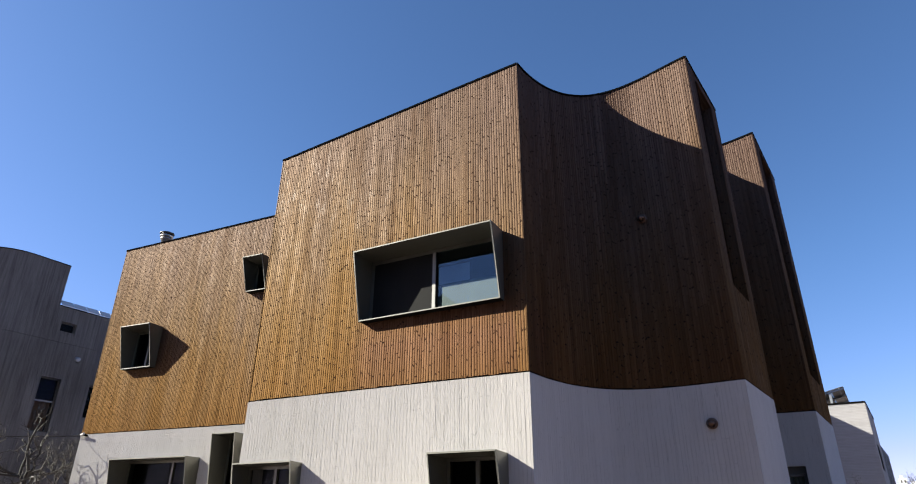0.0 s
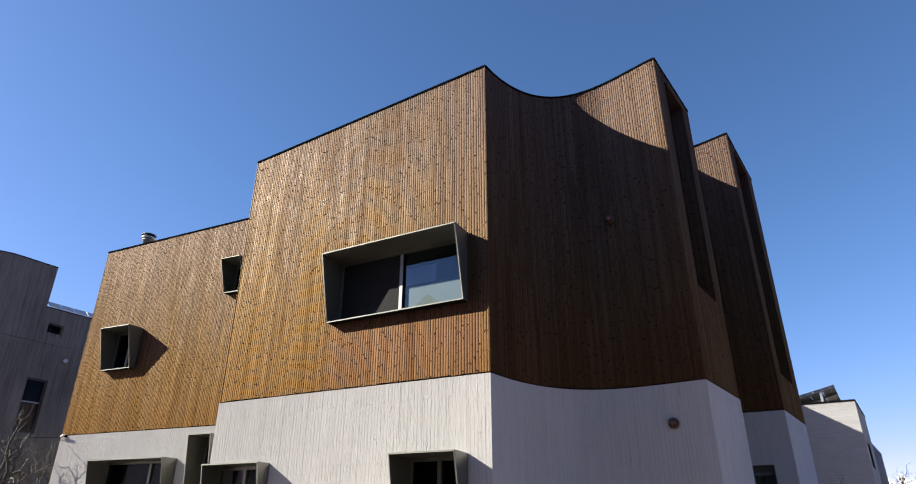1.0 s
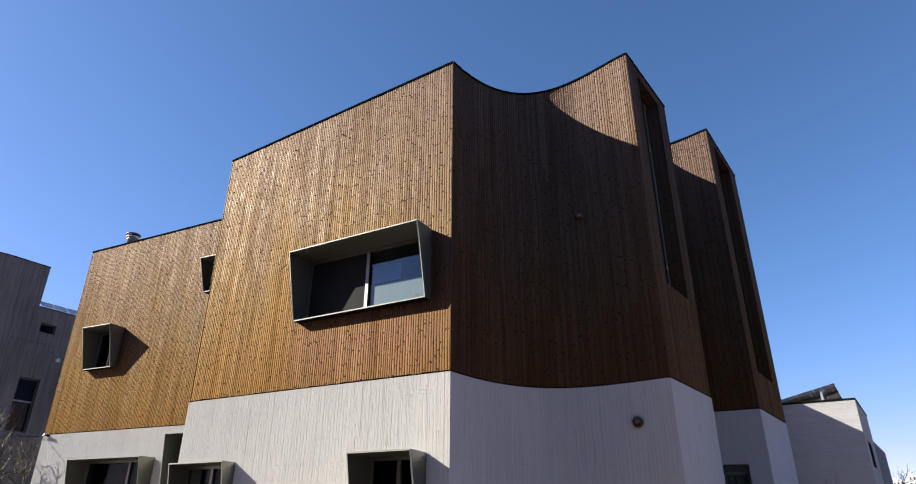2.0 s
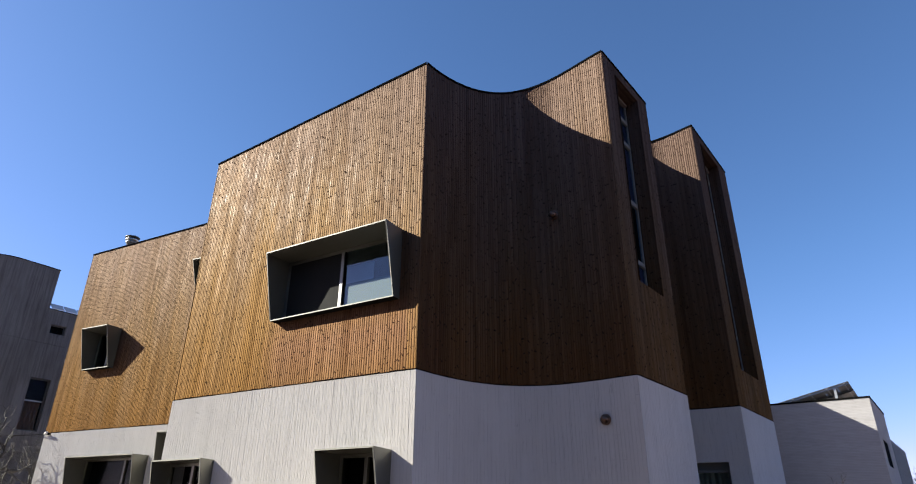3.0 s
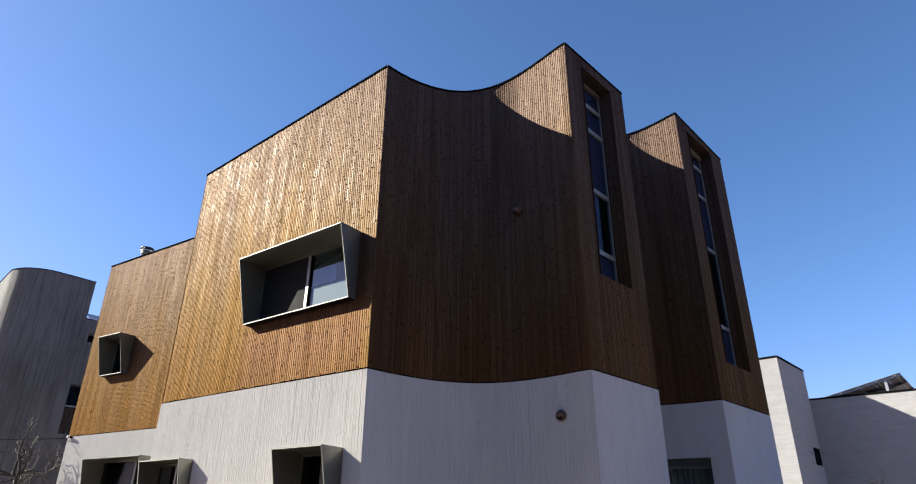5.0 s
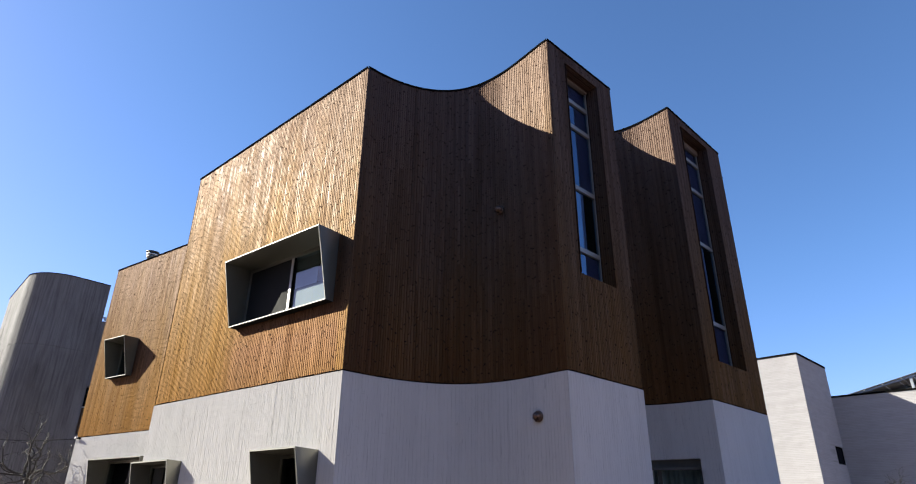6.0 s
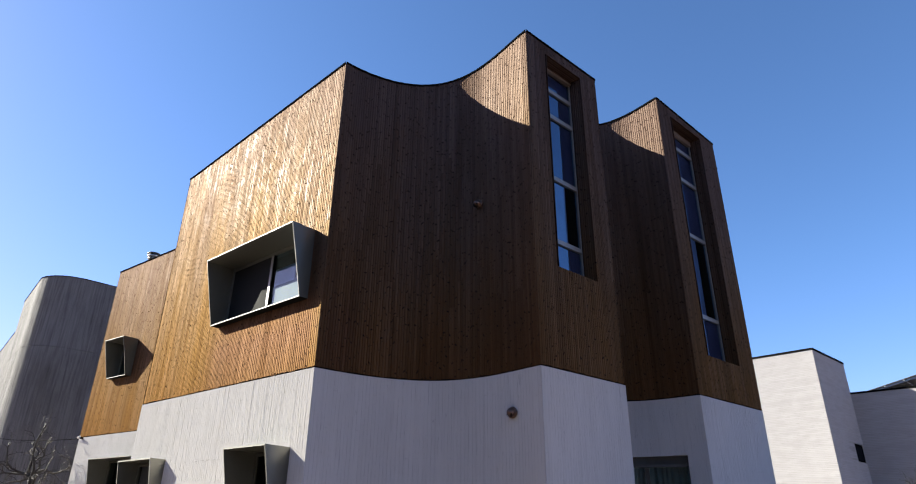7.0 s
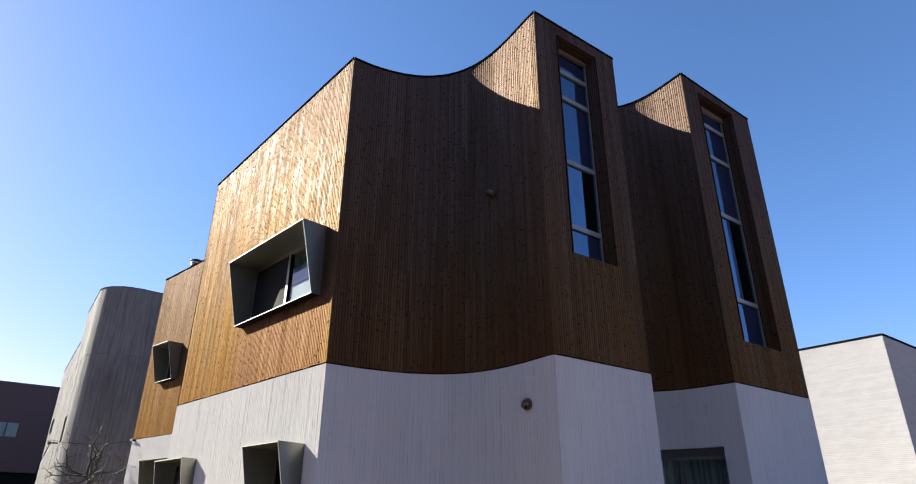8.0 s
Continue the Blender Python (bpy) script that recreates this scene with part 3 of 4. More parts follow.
def glazing(body, line, sa, sb, za, zb, depth, panes, frame_mat, screen_first, rows=()):
    fw = 0.032 if rows else (0.075 if screen_first else 0.06)

    def bar(name, a, b, c, d, front, back, mat=frame_mat):
        pl = Pile()
        pl.hexa([line.point(a, -front, c), line.point(b, -front, c), line.point(b, -back, c), line.point(a, -back, c),
                 line.point(a, -front, d), line.point(b, -front, d), line.point(b, -back, d), line.point(a, -back, d)])
        part(name, pl.mesh(name, mat), body)

    fr = Pile()
    for a, b, c, d in ((sa, sa + fw, za, zb), (sb - fw, sb, za, zb), (sa + fw, sb - fw, za, za + fw), (sa + fw, sb - fw, zb - fw, zb)):
        fr.hexa([line.point(a, -depth, c), line.point(b, -depth, c), line.point(b, -depth - 0.06, c), line.point(a, -depth - 0.06, c),
                 line.point(a, -depth, d), line.point(b, -depth, d), line.point(b, -depth - 0.06, d), line.point(a, -depth - 0.06, d)])
    part("frame", fr.mesh("frame", HOOD if screen_first else frame_mat), body)
    edges = [sa + fw]
    for p in panes:
        edges.append(edges[-1] + p * (sb - sa - 2 * fw))
    levels = [za + fw, *rows, zb - fw]
    for k in range(1, len(edges) - 1):
        bar("mullion", edges[k] - 0.035, edges[k] + 0.035, za + fw, zb - fw, depth - 0.012, depth + 0.055)
    for z in rows:
        bar("transom", sa + fw, sb - fw, z - 0.048, z + 0.048, depth - 0.010, depth + 0.05)
    if screen_first:
        # white film over the lower half of the second pane
        pl = Pile()
        q = (edges[1] + 0.05, edges[2] - 0.01, za + fw, za + fw + 0.50)
        pl.hexa([line.point(a, -d, c) for c in q[2:] for a, d in ((q[0], depth + 0.045), (q[1], depth + 0.045), (q[1], depth + 0.05), (q[0], depth + 0.05))])
        part("blind", pl.mesh("blind", BLIND), body, "white blind over the lower half")
        # added pale blue panel, coloured as the sky mirrored in this pane
        pl = Pile()
        q = (edges[1] + 0.07, edges[1] + 0.52 * (edges[2] - edges[1]), za + fw, za + fw + 0.86)
        pl.hexa([line.point(a, -d, c) for c in q[2:] for a, d in ((q[0], depth + 0.06), (q[1], depth + 0.06), (q[1], depth + 0.065), (q[0], depth + 0.065))])
        part("side_blind", pl.mesh("side_blind", SIDE_SKY), body, "pale blue panel imitating sky reflected in the glass")
        bar("gasket", edges[1] + 0.037, edges[1] + 0.062, za + fw, zb - fw, depth - 0.004, depth + 0.03, COPING)
    if rows:
        # pale roller blind in one tall pane; elsewhere sheets paint a dim blue reflection
        for j in range(len(levels) - 1):
            pl = Pile()
            q = (edges[0], edges[0] + (0.70 if j == 1 else 1.0) * (edges[-1] - edges[0]), levels[j] + 0.05, levels[j + 1] - 0.05)
            pl.hexa([line.point(a, -d, c) for c in q[2:] for a, d in ((q[0], depth + 0.062), (q[1], depth + 0.062), (q[1], depth + 0.066), (q[0], depth + 0.066))])
            part("roller_blind", pl.mesh("roller_blind", PALEROLLER if j == 1 else PANE_BLUE), body, "pale blue roller blind" if j == 1 else "dark blue sheet imitating the pane's reflection")
    for k in range(len(panes)):
        for j in range(len(levels) - 1):
            a, b = edges[k] + (0.045 if k else 0.0), edges[k + 1] - (0.045 if k < len(panes) - 1 else 0.0)
            c, d = levels[j] + (0.048 if j else 0.0), levels[j + 1] - (0.048 if j < len(levels) - 2 else 0.0)
            gp = Pile()
            gp.quad(line.point(a, -depth - 0.03, c), line.point(b, -depth - 0.03, c), line.point(b, -depth - 0.03, d), line.point(a, -depth - 0.03, d))
            g = part("pane", gp.mesh("pane", GLASS_TALL if rows else (GLASS if screen_first else GLASS_PLAIN)), body)
            g.visible_shadow = False
            if screen_first and k == 0:
                sp = Pile()
                sp.hexa([line.point(a, -depth - 0.006, c), line.point(b, -depth - 0.006, c), line.point(b, -depth - 0.010, c), line.point(a, -depth - 0.010, c),
                         line.point(a, -depth - 0.006, d), line.point(b, -depth - 0.006, d), line.point(b, -depth - 0.010, d), line.point(a, -depth - 0.010, d)])
                part("insect_screen", sp.mesh("insect_screen", SCREEN), body, "fine dark insect screen")


# ---- ground and distance ----
gp = Pile()
gp.quad((-3000, -3000, 0), (3000, -3000, 0), (3000, 3000, 0), (-3000, 3000, 0))
tagged(part("ground", gp.mesh("ground", PAVING)), "worn dark asphalt ground round the houses", "ground", "", "structure")

# ---- the house ----
ZB = 3.645                                    # where the timber begins
A, B = (-10.456, 8.192), (-4.174, 8.686)
G, H = (-1.318, 11.10), (-1.204, 13.47)
J, K = (-0.635, 15.30), (-0.515, 18.16)
L0 = (-19.06, 9.30)
WING_IN = (-10.40, 10.79)
front = Line([A, B])
curve = Line(bezier(B, (-4.22, 11.80), (-2.15, 11.11), G, 26))
end_wall = Line([G, H])
rear_return = Line([H, (-2.76, 13.56)])
curve_far = Line(bezier((-2.76, 13.56), (-2.60, 15.50), (-1.30, 15.25), J, 18))
end_far = Line([J, K])
wing = Line([L0, WING_IN])
main_side = Line([WING_IN, A])
back = Line([K, (-9.5, 18.75), (-19.9, 14.6)])
wing_end = Line([(-19.9, 14.6), L0])


def slope(a, b, line):
    return lambda s: a + (b - a) * s / line.length


tops = {"front": slope(9.51, 10.01, front), "curve": lambda s: 10.01 + 0.15 * s / curve.length + 1.25 * (s / curve.length) ** 2 - 0.79 * (s / curve.length) ** 3, "end": slope(10.62, 10.635, end_wall), "return": slope(10.635, 10.42, rear_return),
        "curve_far": lambda s: 10.42 + 0.29 * s / curve_far.length + 0.12 * (s / curve_far.length) ** 2, "end_far": slope(10.83, 10.755, end_far), "wing": slope(9.485, 9.68, wing),
        "side": lambda s: 9.51, "back": lambda s: 10.0, "wing_end": lambda s: 9.485}

house = thing("house", (-8, 12, 0), "three-storey house, ribbed larch boards above white concrete base", "house")


def house_part(name, me, label=""):
    ob = part(name, me, house, label)
    ob.matrix_parent_inverse = Matrix.Translation((8, -12, 0))
    return ob


WALLS = [
    # name, line, top, base openings, timber openings, board joints
    ("front", front, [(4.68, 5.88, 0.94, 2.38), (0.15, 1.63, 0.94, 2.38)], [(2.86, 5.87, 4.935, 6.275)], (6.75, 8.35)),
    ("curve", curve, [], [], (5.55, 7.75)),
    ("end", end_wall, [], [(0.595, 1.785, 5.525, 10.355)], (5.25, 7.6)),
    ("return", rear_return, [], [], (7.5,)),
    ("curve_far", curve_far, [], [], (5.4, 7.8)),
    ("end_far", end_far, [], [(0.595, 2.06, 4.535, 10.57)], (6.0, 8.2)),
    ("wing", wing, [(2.0, 4.69, 0.94, 2.86), (5.44, 6.17, 0.39, 3.375)], [(1.23, 2.38, 5.415, 6.61), (5.51, 6.18, 7.25, 8.17)], (5.95, 7.75)),
    ("side", main_side, [], [], ()),
    ("back", back, [], [], ()),
    ("wing_end", wing_end, [], [], ()),
]
timber = {}
jobs = []
for i, (name, line, low, high, joints) in enumerate(WALLS):
    top = tops[name]
    if name == "curve_far":
        low = [(1.05, line.length - 0.42, 0.3, 2.53)]
    house_part("base_wall", wall_mesh("base_wall", line, -0.3, lambda s: ZB - 0.010, 0.10 if name == "side" else 0.34, WHITE, low, 0.072, 0.0011, seed=20 + i, mitre=(0.10, 0.10) if name == "side" else (0.34, 0.34)), "white board-formed concrete")
    w = house_part("timber_wall", wall_mesh("timber_wall", line, ZB - 0.06, lambda s, t=top: t(s) - 0.03, 0.09 if name == "side" else 0.33, WOOD if name in ("back", "wing_end") else BACKING, high, face=-0.024, seed=40 + i), "ribbed larch cladding with knots")
    timber[name] = w
    house_part("coping", coping_mesh(line, lambda s, t=top: t(s) - 0.002, 0.012, 0.30, 0.022), "thin black metal coping")
    if name not in ("side", "back", "wing_end"):
        jobs.append((w, line, top, high, joints, 60 + i))

# a step in the formwork of the front wall
step = Pile()
for sa, sb, za, zb in ((4.424, 4.436, 2.40, 2.712), (4.436, 4.524, 2.700, 2.712), (4.524, 4.536, 2.700, ZB - 0.02)):
    step.hexa([front.point(q, o, z) for z in (za, zb) for q, o in ((sa, 0.005), (sb, 0.003), (sb, -0.01), (sa, -0.01))])
house_part("formwork_fin", step.mesh("formwork_fin", WHITE))

# roof and floors, out of sight
RING = [(front, "front"), (curve, "curve"), (end_wall, "end"), (rear_return, "return"), (curve_far, "curve_far"), (end_far, "end_far"), (back, "back"), (wing_end, "wing_end"), (wing, "wing"), (main_side, "side")]


def slab(name, z0, z1, mat, label=""):
    """A slab inside the walls; z0 None: just under the tops of the walls."""
    ring = []
    for line, key in RING:
        for s in sorted({0.3, line.length - 0.3} | {q for q in line.s if 0.35 < q < line.length - 0.35}):
            q = line.at(s, -0.25)[0]
            ring.append((q.x, q.y, tops[key](s) - 0.10))
    n = len(ring)
    v = [(x, y, zt - 0.25 if z0 is None else z0) for x, y, zt in ring] + [(x, y, zt if z0 is None else z1) for x, y, zt in ring]
    f = [tuple(reversed(range(n))), tuple(range(n, 2 * n))] + [(k, (k + 1) % n, n + (k + 1) % n, n + k) for k in range(n)]
    return house_part(name, mesh_from(name, v, f, mat), label)


slab("roof", None, None, PAVING, "flat roof behind the parapets")
slab("floor", 3.3, 3.6, FLOORING)
slab("floor", 0.05, 0.15, FLOORING)

# windows in hoods
hood_window(house, front, [(2.843, 6.285, 0.49), (5.885, 6.285, 0.50), (5.885, 4.925, 0.175), (2.843, 4.925, 0.165)], [(2.85, 6.285), (5.88, 6.285), (5.88, 4.925), (2.85, 4.925)], 0.13, (0.5, 0.5), FRAME, True,
            "wide window in a deep olive-grey metal hood")
hood_window(house, front, [(4.665, 2.405, 0.485), (5.895, 2.405, 0.48), (5.895, 0.93, 0.16), (4.665, 0.93, 0.16)], [(4.68, 2.39), (5.88, 2.39), (5.88, 0.93), (4.68, 0.93)], 0.13, (0.5, 0.5), HOOD, False, "ground-floor window in a deep olive-grey metal hood")
hood_window(house, front, [(0.14, 2.405, 0.31), (1.64, 2.405, 0.31), (1.64, 0.93, 0.10), (0.14, 0.93, 0.10)], [(0.14, 2.39), (1.64, 2.39), (1.64, 0.93), (0.14, 0.93)], 0.13, (0.5, 0.5), HOOD, False, "ground-floor window in an olive-grey metal hood")
WING_HOODS = [
    # left, right, top, bottom, shares of the panes, words
    (1.22, 2.39, 6.62, 5.405, (0.5, 0.5), "small square window in a deep olive-grey metal hood"),
    (5.50, 6.19, 8.18, 7.24, (1.0,), "small window in a deep olive-grey metal hood"),
    (1.99, 4.70, 2.87, 0.93, (0.62, 0.38), "wide ground-floor window in a deep olive-grey metal hood"),
    (5.43, 6.18, 3.385, 0.38, (1.0,), "tall narrow window in a deep olive-grey metal hood"),
]
for a, b, c, d, shares, words in WING_HOODS:
    hood_window(house, wing, [(a, c, 0.49), (b, c, 0.49), (b, d, 0.17), (a, d, 0.17)], [(a, c), (b, c), (b, d), (a, d)], 0.15, shares, HOOD, False, words)
for ob in house.children:
    if ob.name.startswith("window"):
        ob.matrix_parent_inverse = Matrix.Translation((8, -12, 0))


# tall windows set back in the end walls
def tall_window(line, o, depth, rows, label):
    sa, sb, za, zb = o
    liner = Pile()
    for s, sgn in ((sa, 1), (sb, -1)):
        q = [line.point(s, -0.02, za), line.point(s, -depth - 0.07, za), line.point(s, -depth - 0.07, zb), line.point(s, -0.02, zb)]
        liner.quad(*(q if sgn < 0 else q[::-1]))
    liner.quad(line.point(sa, -0.02, zb), line.point(sb, -0.02, zb), line.point(sb, -depth - 0.07, zb), line.point(sa, -depth - 0.07, zb))
    liner.quad(line.point(sa, -depth - 0.07, za), line.point(sb, -depth - 0.07, za), line.point(sb, -0.02, za), line.point(sa, -0.02, za))
    body = house_part("window", liner.mesh("window", BACKING), label)
    # boards on both jambs, and across the head
    for s, turn in ((sa, 1), (sb, -1)):
        n = 3
        w = (depth + 0.015) / n
        for k in range(n):
            q, d = line.at(s + turn * 0.002, -(k + 0.5) * w + 0.02)
            ob = new("board", BOARD)
            ob.parent = body
            ang = math.atan2(d.y, d.x) + (radians(90) if turn > 0 else radians(-90))
            ob.matrix_basis = Matrix.Translation((q.x, q.y, za + 0.002)) @ Matrix.Rotation(ang, 4, "Z") @ Matrix.Diagonal((w / 0.104, 1, zb - za - 0.004, 1))
    for k in range(3):
        w = (depth + 0.015) / 3
        q, d = line.at(sa, -(k + 0.5) * w + 0.02)
        ob = new("board", BOARD)
        ob.parent = body
        x, y = Vector((-d.y, d.x, 0)), Vector((0, 0, 1))
        z = Vector((d.x, d.y, 0))
        rot = Matrix((x, y, z)).transposed().to_4x4()
        ob.matrix_basis = Matrix.Translation((q.x, q.y, zb)) @ rot @ Matrix.Diagonal((w / 0.104, 1, sb - sa, 1))
    glazing(body, line, sa + 0.024, sb - 0.024, za + 0.005, zb - 0.024, depth, (1.0,), FRAME, False, rows=rows)
    return body


tall_window(end_wall, (0.595, 1.785, 5.525, 10.355), 0.285, (6.22, 7.615, 9.12, 9.775), "tall narrow window with pale transoms, set back in the boards")
tall_window(end_far, (0.595, 2.06, 4.535, 10.57), 0.285, (5.585, 7.62, 9.15, 10.04), "very tall narrow window with pale transoms, set back in the boards")

# curtained window at the ground floor of the far bay
o = (1.05, curve_far.length - 0.42, 0.3, 2.53)
bay = house_part("window", wall_mesh("window", curve_far, 2.38, lambda s: 2.528, 0.20, BAYFRAME, s0=o[0] + 0.01, s1=o[1] - 0.01, face=-0.10, mitre=(0, 0)), "curtained window in a charcoal frame")
glazing(bay, curve_far, o[0] + 0.01, o[1] - 0.01, 0.30, 2.38, 0.13, (0.5, 0.5), BAYFRAME, False)


def curtain(line, sa, sb, za, zb, depth, label):
    n = 90
    v, f = [], []
    for k in range(n + 1):
        s = sa + (sb - sa) * k / n
        d = depth + 0.03 * math.sin(k * 1.15 + 1.2 * math.sin(k * 0.31))
        v += [line.point(s, -d, za), line.point(s, -d, zb), line.point(s, -d - 0.006, za), line.point(s, -d - 0.006, zb)]
    for k in range(n):
        i = 4 * k
        f += [(i, i + 4, i + 5, i + 1), (i + 6, i + 2, i + 3, i + 7)]
    tagged(part("curtain", mesh_from("curtain", v, f, CURTAIN, True)), label, "curtain")


curtain(curve_far, o[0] + 0.05, o[1] - 0.05, 0.17, 2.37, 0.30, "pale green pleated curtain hanging behind the window")


# ---- fittings on the house ----
def vent(at, axis, r, label):
    ob = thing("wall_vent", at, label, "vent", "round wall vents")
    a = Vector(axis).normalized()
    pl = Pile()
    pl.lathe([(-0.01, r * 1.08), (0.012, r * 1.08), (0.016, r * 0.98), (0.017, r * 0.92)], (0, 0, 0), a, 28)
    part("flange", pl.mesh("flange", BRONZE, True), ob)
    pl = Pile()
    rings = [(0.016 + r * 1.15 * math.sin(k * math.pi / 18), r * 0.90 * math.cos(k * math.pi / 18)) for k in range(0, 9)]
    pl.lathe(rings, (0, 0, 0), a, 28)
    part("cowl", pl.mesh("cowl", BRONZE, True), ob)
    pl = Pile()
    side = a.cross(Vector((0, 0, 1))).normalized()
    for k in range(4):
        z = -r * (0.28 + 0.16 * k)
        half = math.sqrt(max(0.0, (r * 0.86) ** 2 - z * z)) * 0.8
        deep = 0.02 + math.sqrt(max(0.0, (r * 0.88) ** 2 - z * z)) * 1.08
        c = a * deep + Vector((0, 0, z))
        pl.hexa([c - side * half - a * 0.03 + Vector((0, 0, -0.007)), c + side * half - a * 0.03 + Vector((0, 0, -0.007)), c + side * half + Vector((0, 0, -0.012)), c - side * half + Vector((0, 0, -0.012)),
                 c - side * half - a * 0.03 + Vector((0, 0, 0.007)), c + side * half - a * 0.03 + Vector((0, 0, 0.007)), c + side * half + Vector((0, 0, -0.004)), c - side * half + Vector((0, 0, -0.004))])
    part("louvre", pl.mesh("louvre", COPING), ob, "dark louvre slots")
    return ob


vent((-2.69, 11.11, 7.055), (-0.05, -1, 0), 0.088, "round bronze vent cowl on the dark larch boards")
vent((-1.965, 11.125, 2.955), (0.02, -1, 0), 0.088, "round bronze vent cowl on the white concrete wall")

flue = thing("flue", (-18.15, 10.02, 9.40), "ribbed steel flue with a rain cap above the parapet", "chimney")
flue.scale = (0.78, 0.78, 0.97)
pl = Pile()
pl.lathe([(0, 0.19), (0.55, 0.19), (0.56, 0.235), (0.60, 0.235), (0.61, 0.19), (0.68, 0.19)], (0, 0, 0), (0, 0, 1), 28)
part("pipe", pl.mesh("pipe", FRAME, True), flue)
pl = Pile()
pl.lathe([(0.64, 0.24), (0.66, 0.27), (0.69, 0.27), (0.70, 0.20)], (0, 0, 0), (0, 0, 1), 28)
part("band", pl.mesh("band", STEEL, True), flue)
pl = Pile()
pl.lathe([(0.755, 0.29), (0.77, 0.30), (0.79, 0.29), (0.82, 0.16), (0.83, 0.03)], (0, 0, 0), (0, 0, 1), 28)
pl.lathe([(0.69, 0.17), (0.76, 0.17)], (0, 0, 0), (0, 0, 1), 20)
part("rain_cap", pl.mesh("rain_cap", DARKFRAME, True), flue)

cctv = thing("security_camera", (-18.80, 9.345, 3.60), "small white security camera on a bracket", "camera")
pl = Pile()
pl.tube((0, 0.0, 0.0), (0.0, -0.10, 0.01), 0.03, 0.022, 10)
part("bracket", pl.mesh("bracket", COPING), cctv)
pl = Pile()
pl.tube((-0.13, -0.10, 0.015), (0.06, -0.13, 0.045), 0.034, 0.034, 12)
part("housing", pl.mesh("housing", FARWALL), cctv)
pl = Pile()
pl.tube((-0.165, -0.094, 0.010), (-0.131, -0.0998, 0.0149), 0.030, 0.033, 12)
part("lens_hood", pl.mesh("lens_hood", COPING), cctv, "black lens hood")

# ---- grey concrete neighbour ----
neighbour = thing("concrete_building", (-33, 11, 0), "grey board-formed concrete building with a rounded corner", "building")
NI = Matrix.Translation((33, -11, 0))


def n_part(name, me, label=""):
    ob = part(name, me, neighbour, label)
    ob.matrix_parent_inverse = NI
    return ob


arc = [(-31.15 + 1.62 * math.sin(t), 10.50 - 1.62 * math.cos(t)) for t in (radians(4 + 4.6 * k) for k in range(19))]
tall = Line([(-36.1, 9.24), *arc, (-29.53, 10.55), (-29.62, 12.22)])
low = Line([(-29.62, 12.22), (-29.95, 18.5)])
tall_back = Line([(-29.62, 12.22), (-36.1, 12.6), (-36.1, 9.24)])
left = Line([(-46.0, 9.98), (-36.1, 9.24)])
LIFTS = [(-0.3, 4.53), (4.55, 8.66)]
for i, (line, top, ops) in enumerate((
        (tall, 12.22, [(2.95, 4.15, 4.60, 5.85)]),
        (low, 10.30, [(0.28, 0.97, 9.08, 9.62)]),
        (tall_back, 12.22, []), (left, 10.45, [(1.0, 3.3, 6.0, 6.95)]))):
    tallwin = [(0.06, 0.93, 4.80, 7.09), (2.25, 2.95, 5.6, 7.08)] if line is low else []
    spans = LIFTS + [(8.68, top)]
    for k, (a, b) in enumerate(spans):
        holes = [q for q in ops + tallwin if a < q[2] and q[3] <= b + 0.001]
        n_part("wall", wall_mesh("wall", line, a, lambda s, b=b: b, 0.3, GREY, holes, 0.16, 0.004, seed=200 + 10 * i + k, mitre=(0, 0)))
    n_part("joint", wall_mesh("joint", line, 4.0, lambda s: 9.2, 0.25, GREY, [q for q in ops + tallwin if q[2] > 4.0 and q[3] < 9.2], face=-0.03, mitre=(0, 0)))
    n_part("coping", coping_mesh(line, lambda s, t=top: t + 0.01, 0.02, 0.3, 0.02), "thin dark metal coping")
roofs = Pile()
roofs.quad((-29.7, 12.2, 10.1), (-29.9, 18.5, 10.1), (-46, 18.5, 10.1), (-46, 10, 10.1), (-36.1, 9.4, 10.1), (-36.1, 12.3, 10.1))
roofs.quad((-29.8, 12.2, 12.0), (-36.1, 12.5, 12.0), (-36.1, 9.3, 12.0), (-31.3, 9.1, 12.0), (-29.9, 10.4, 12.0))
n_part("roof", roofs.mesh("roof", BACKING), "flat dark roof")


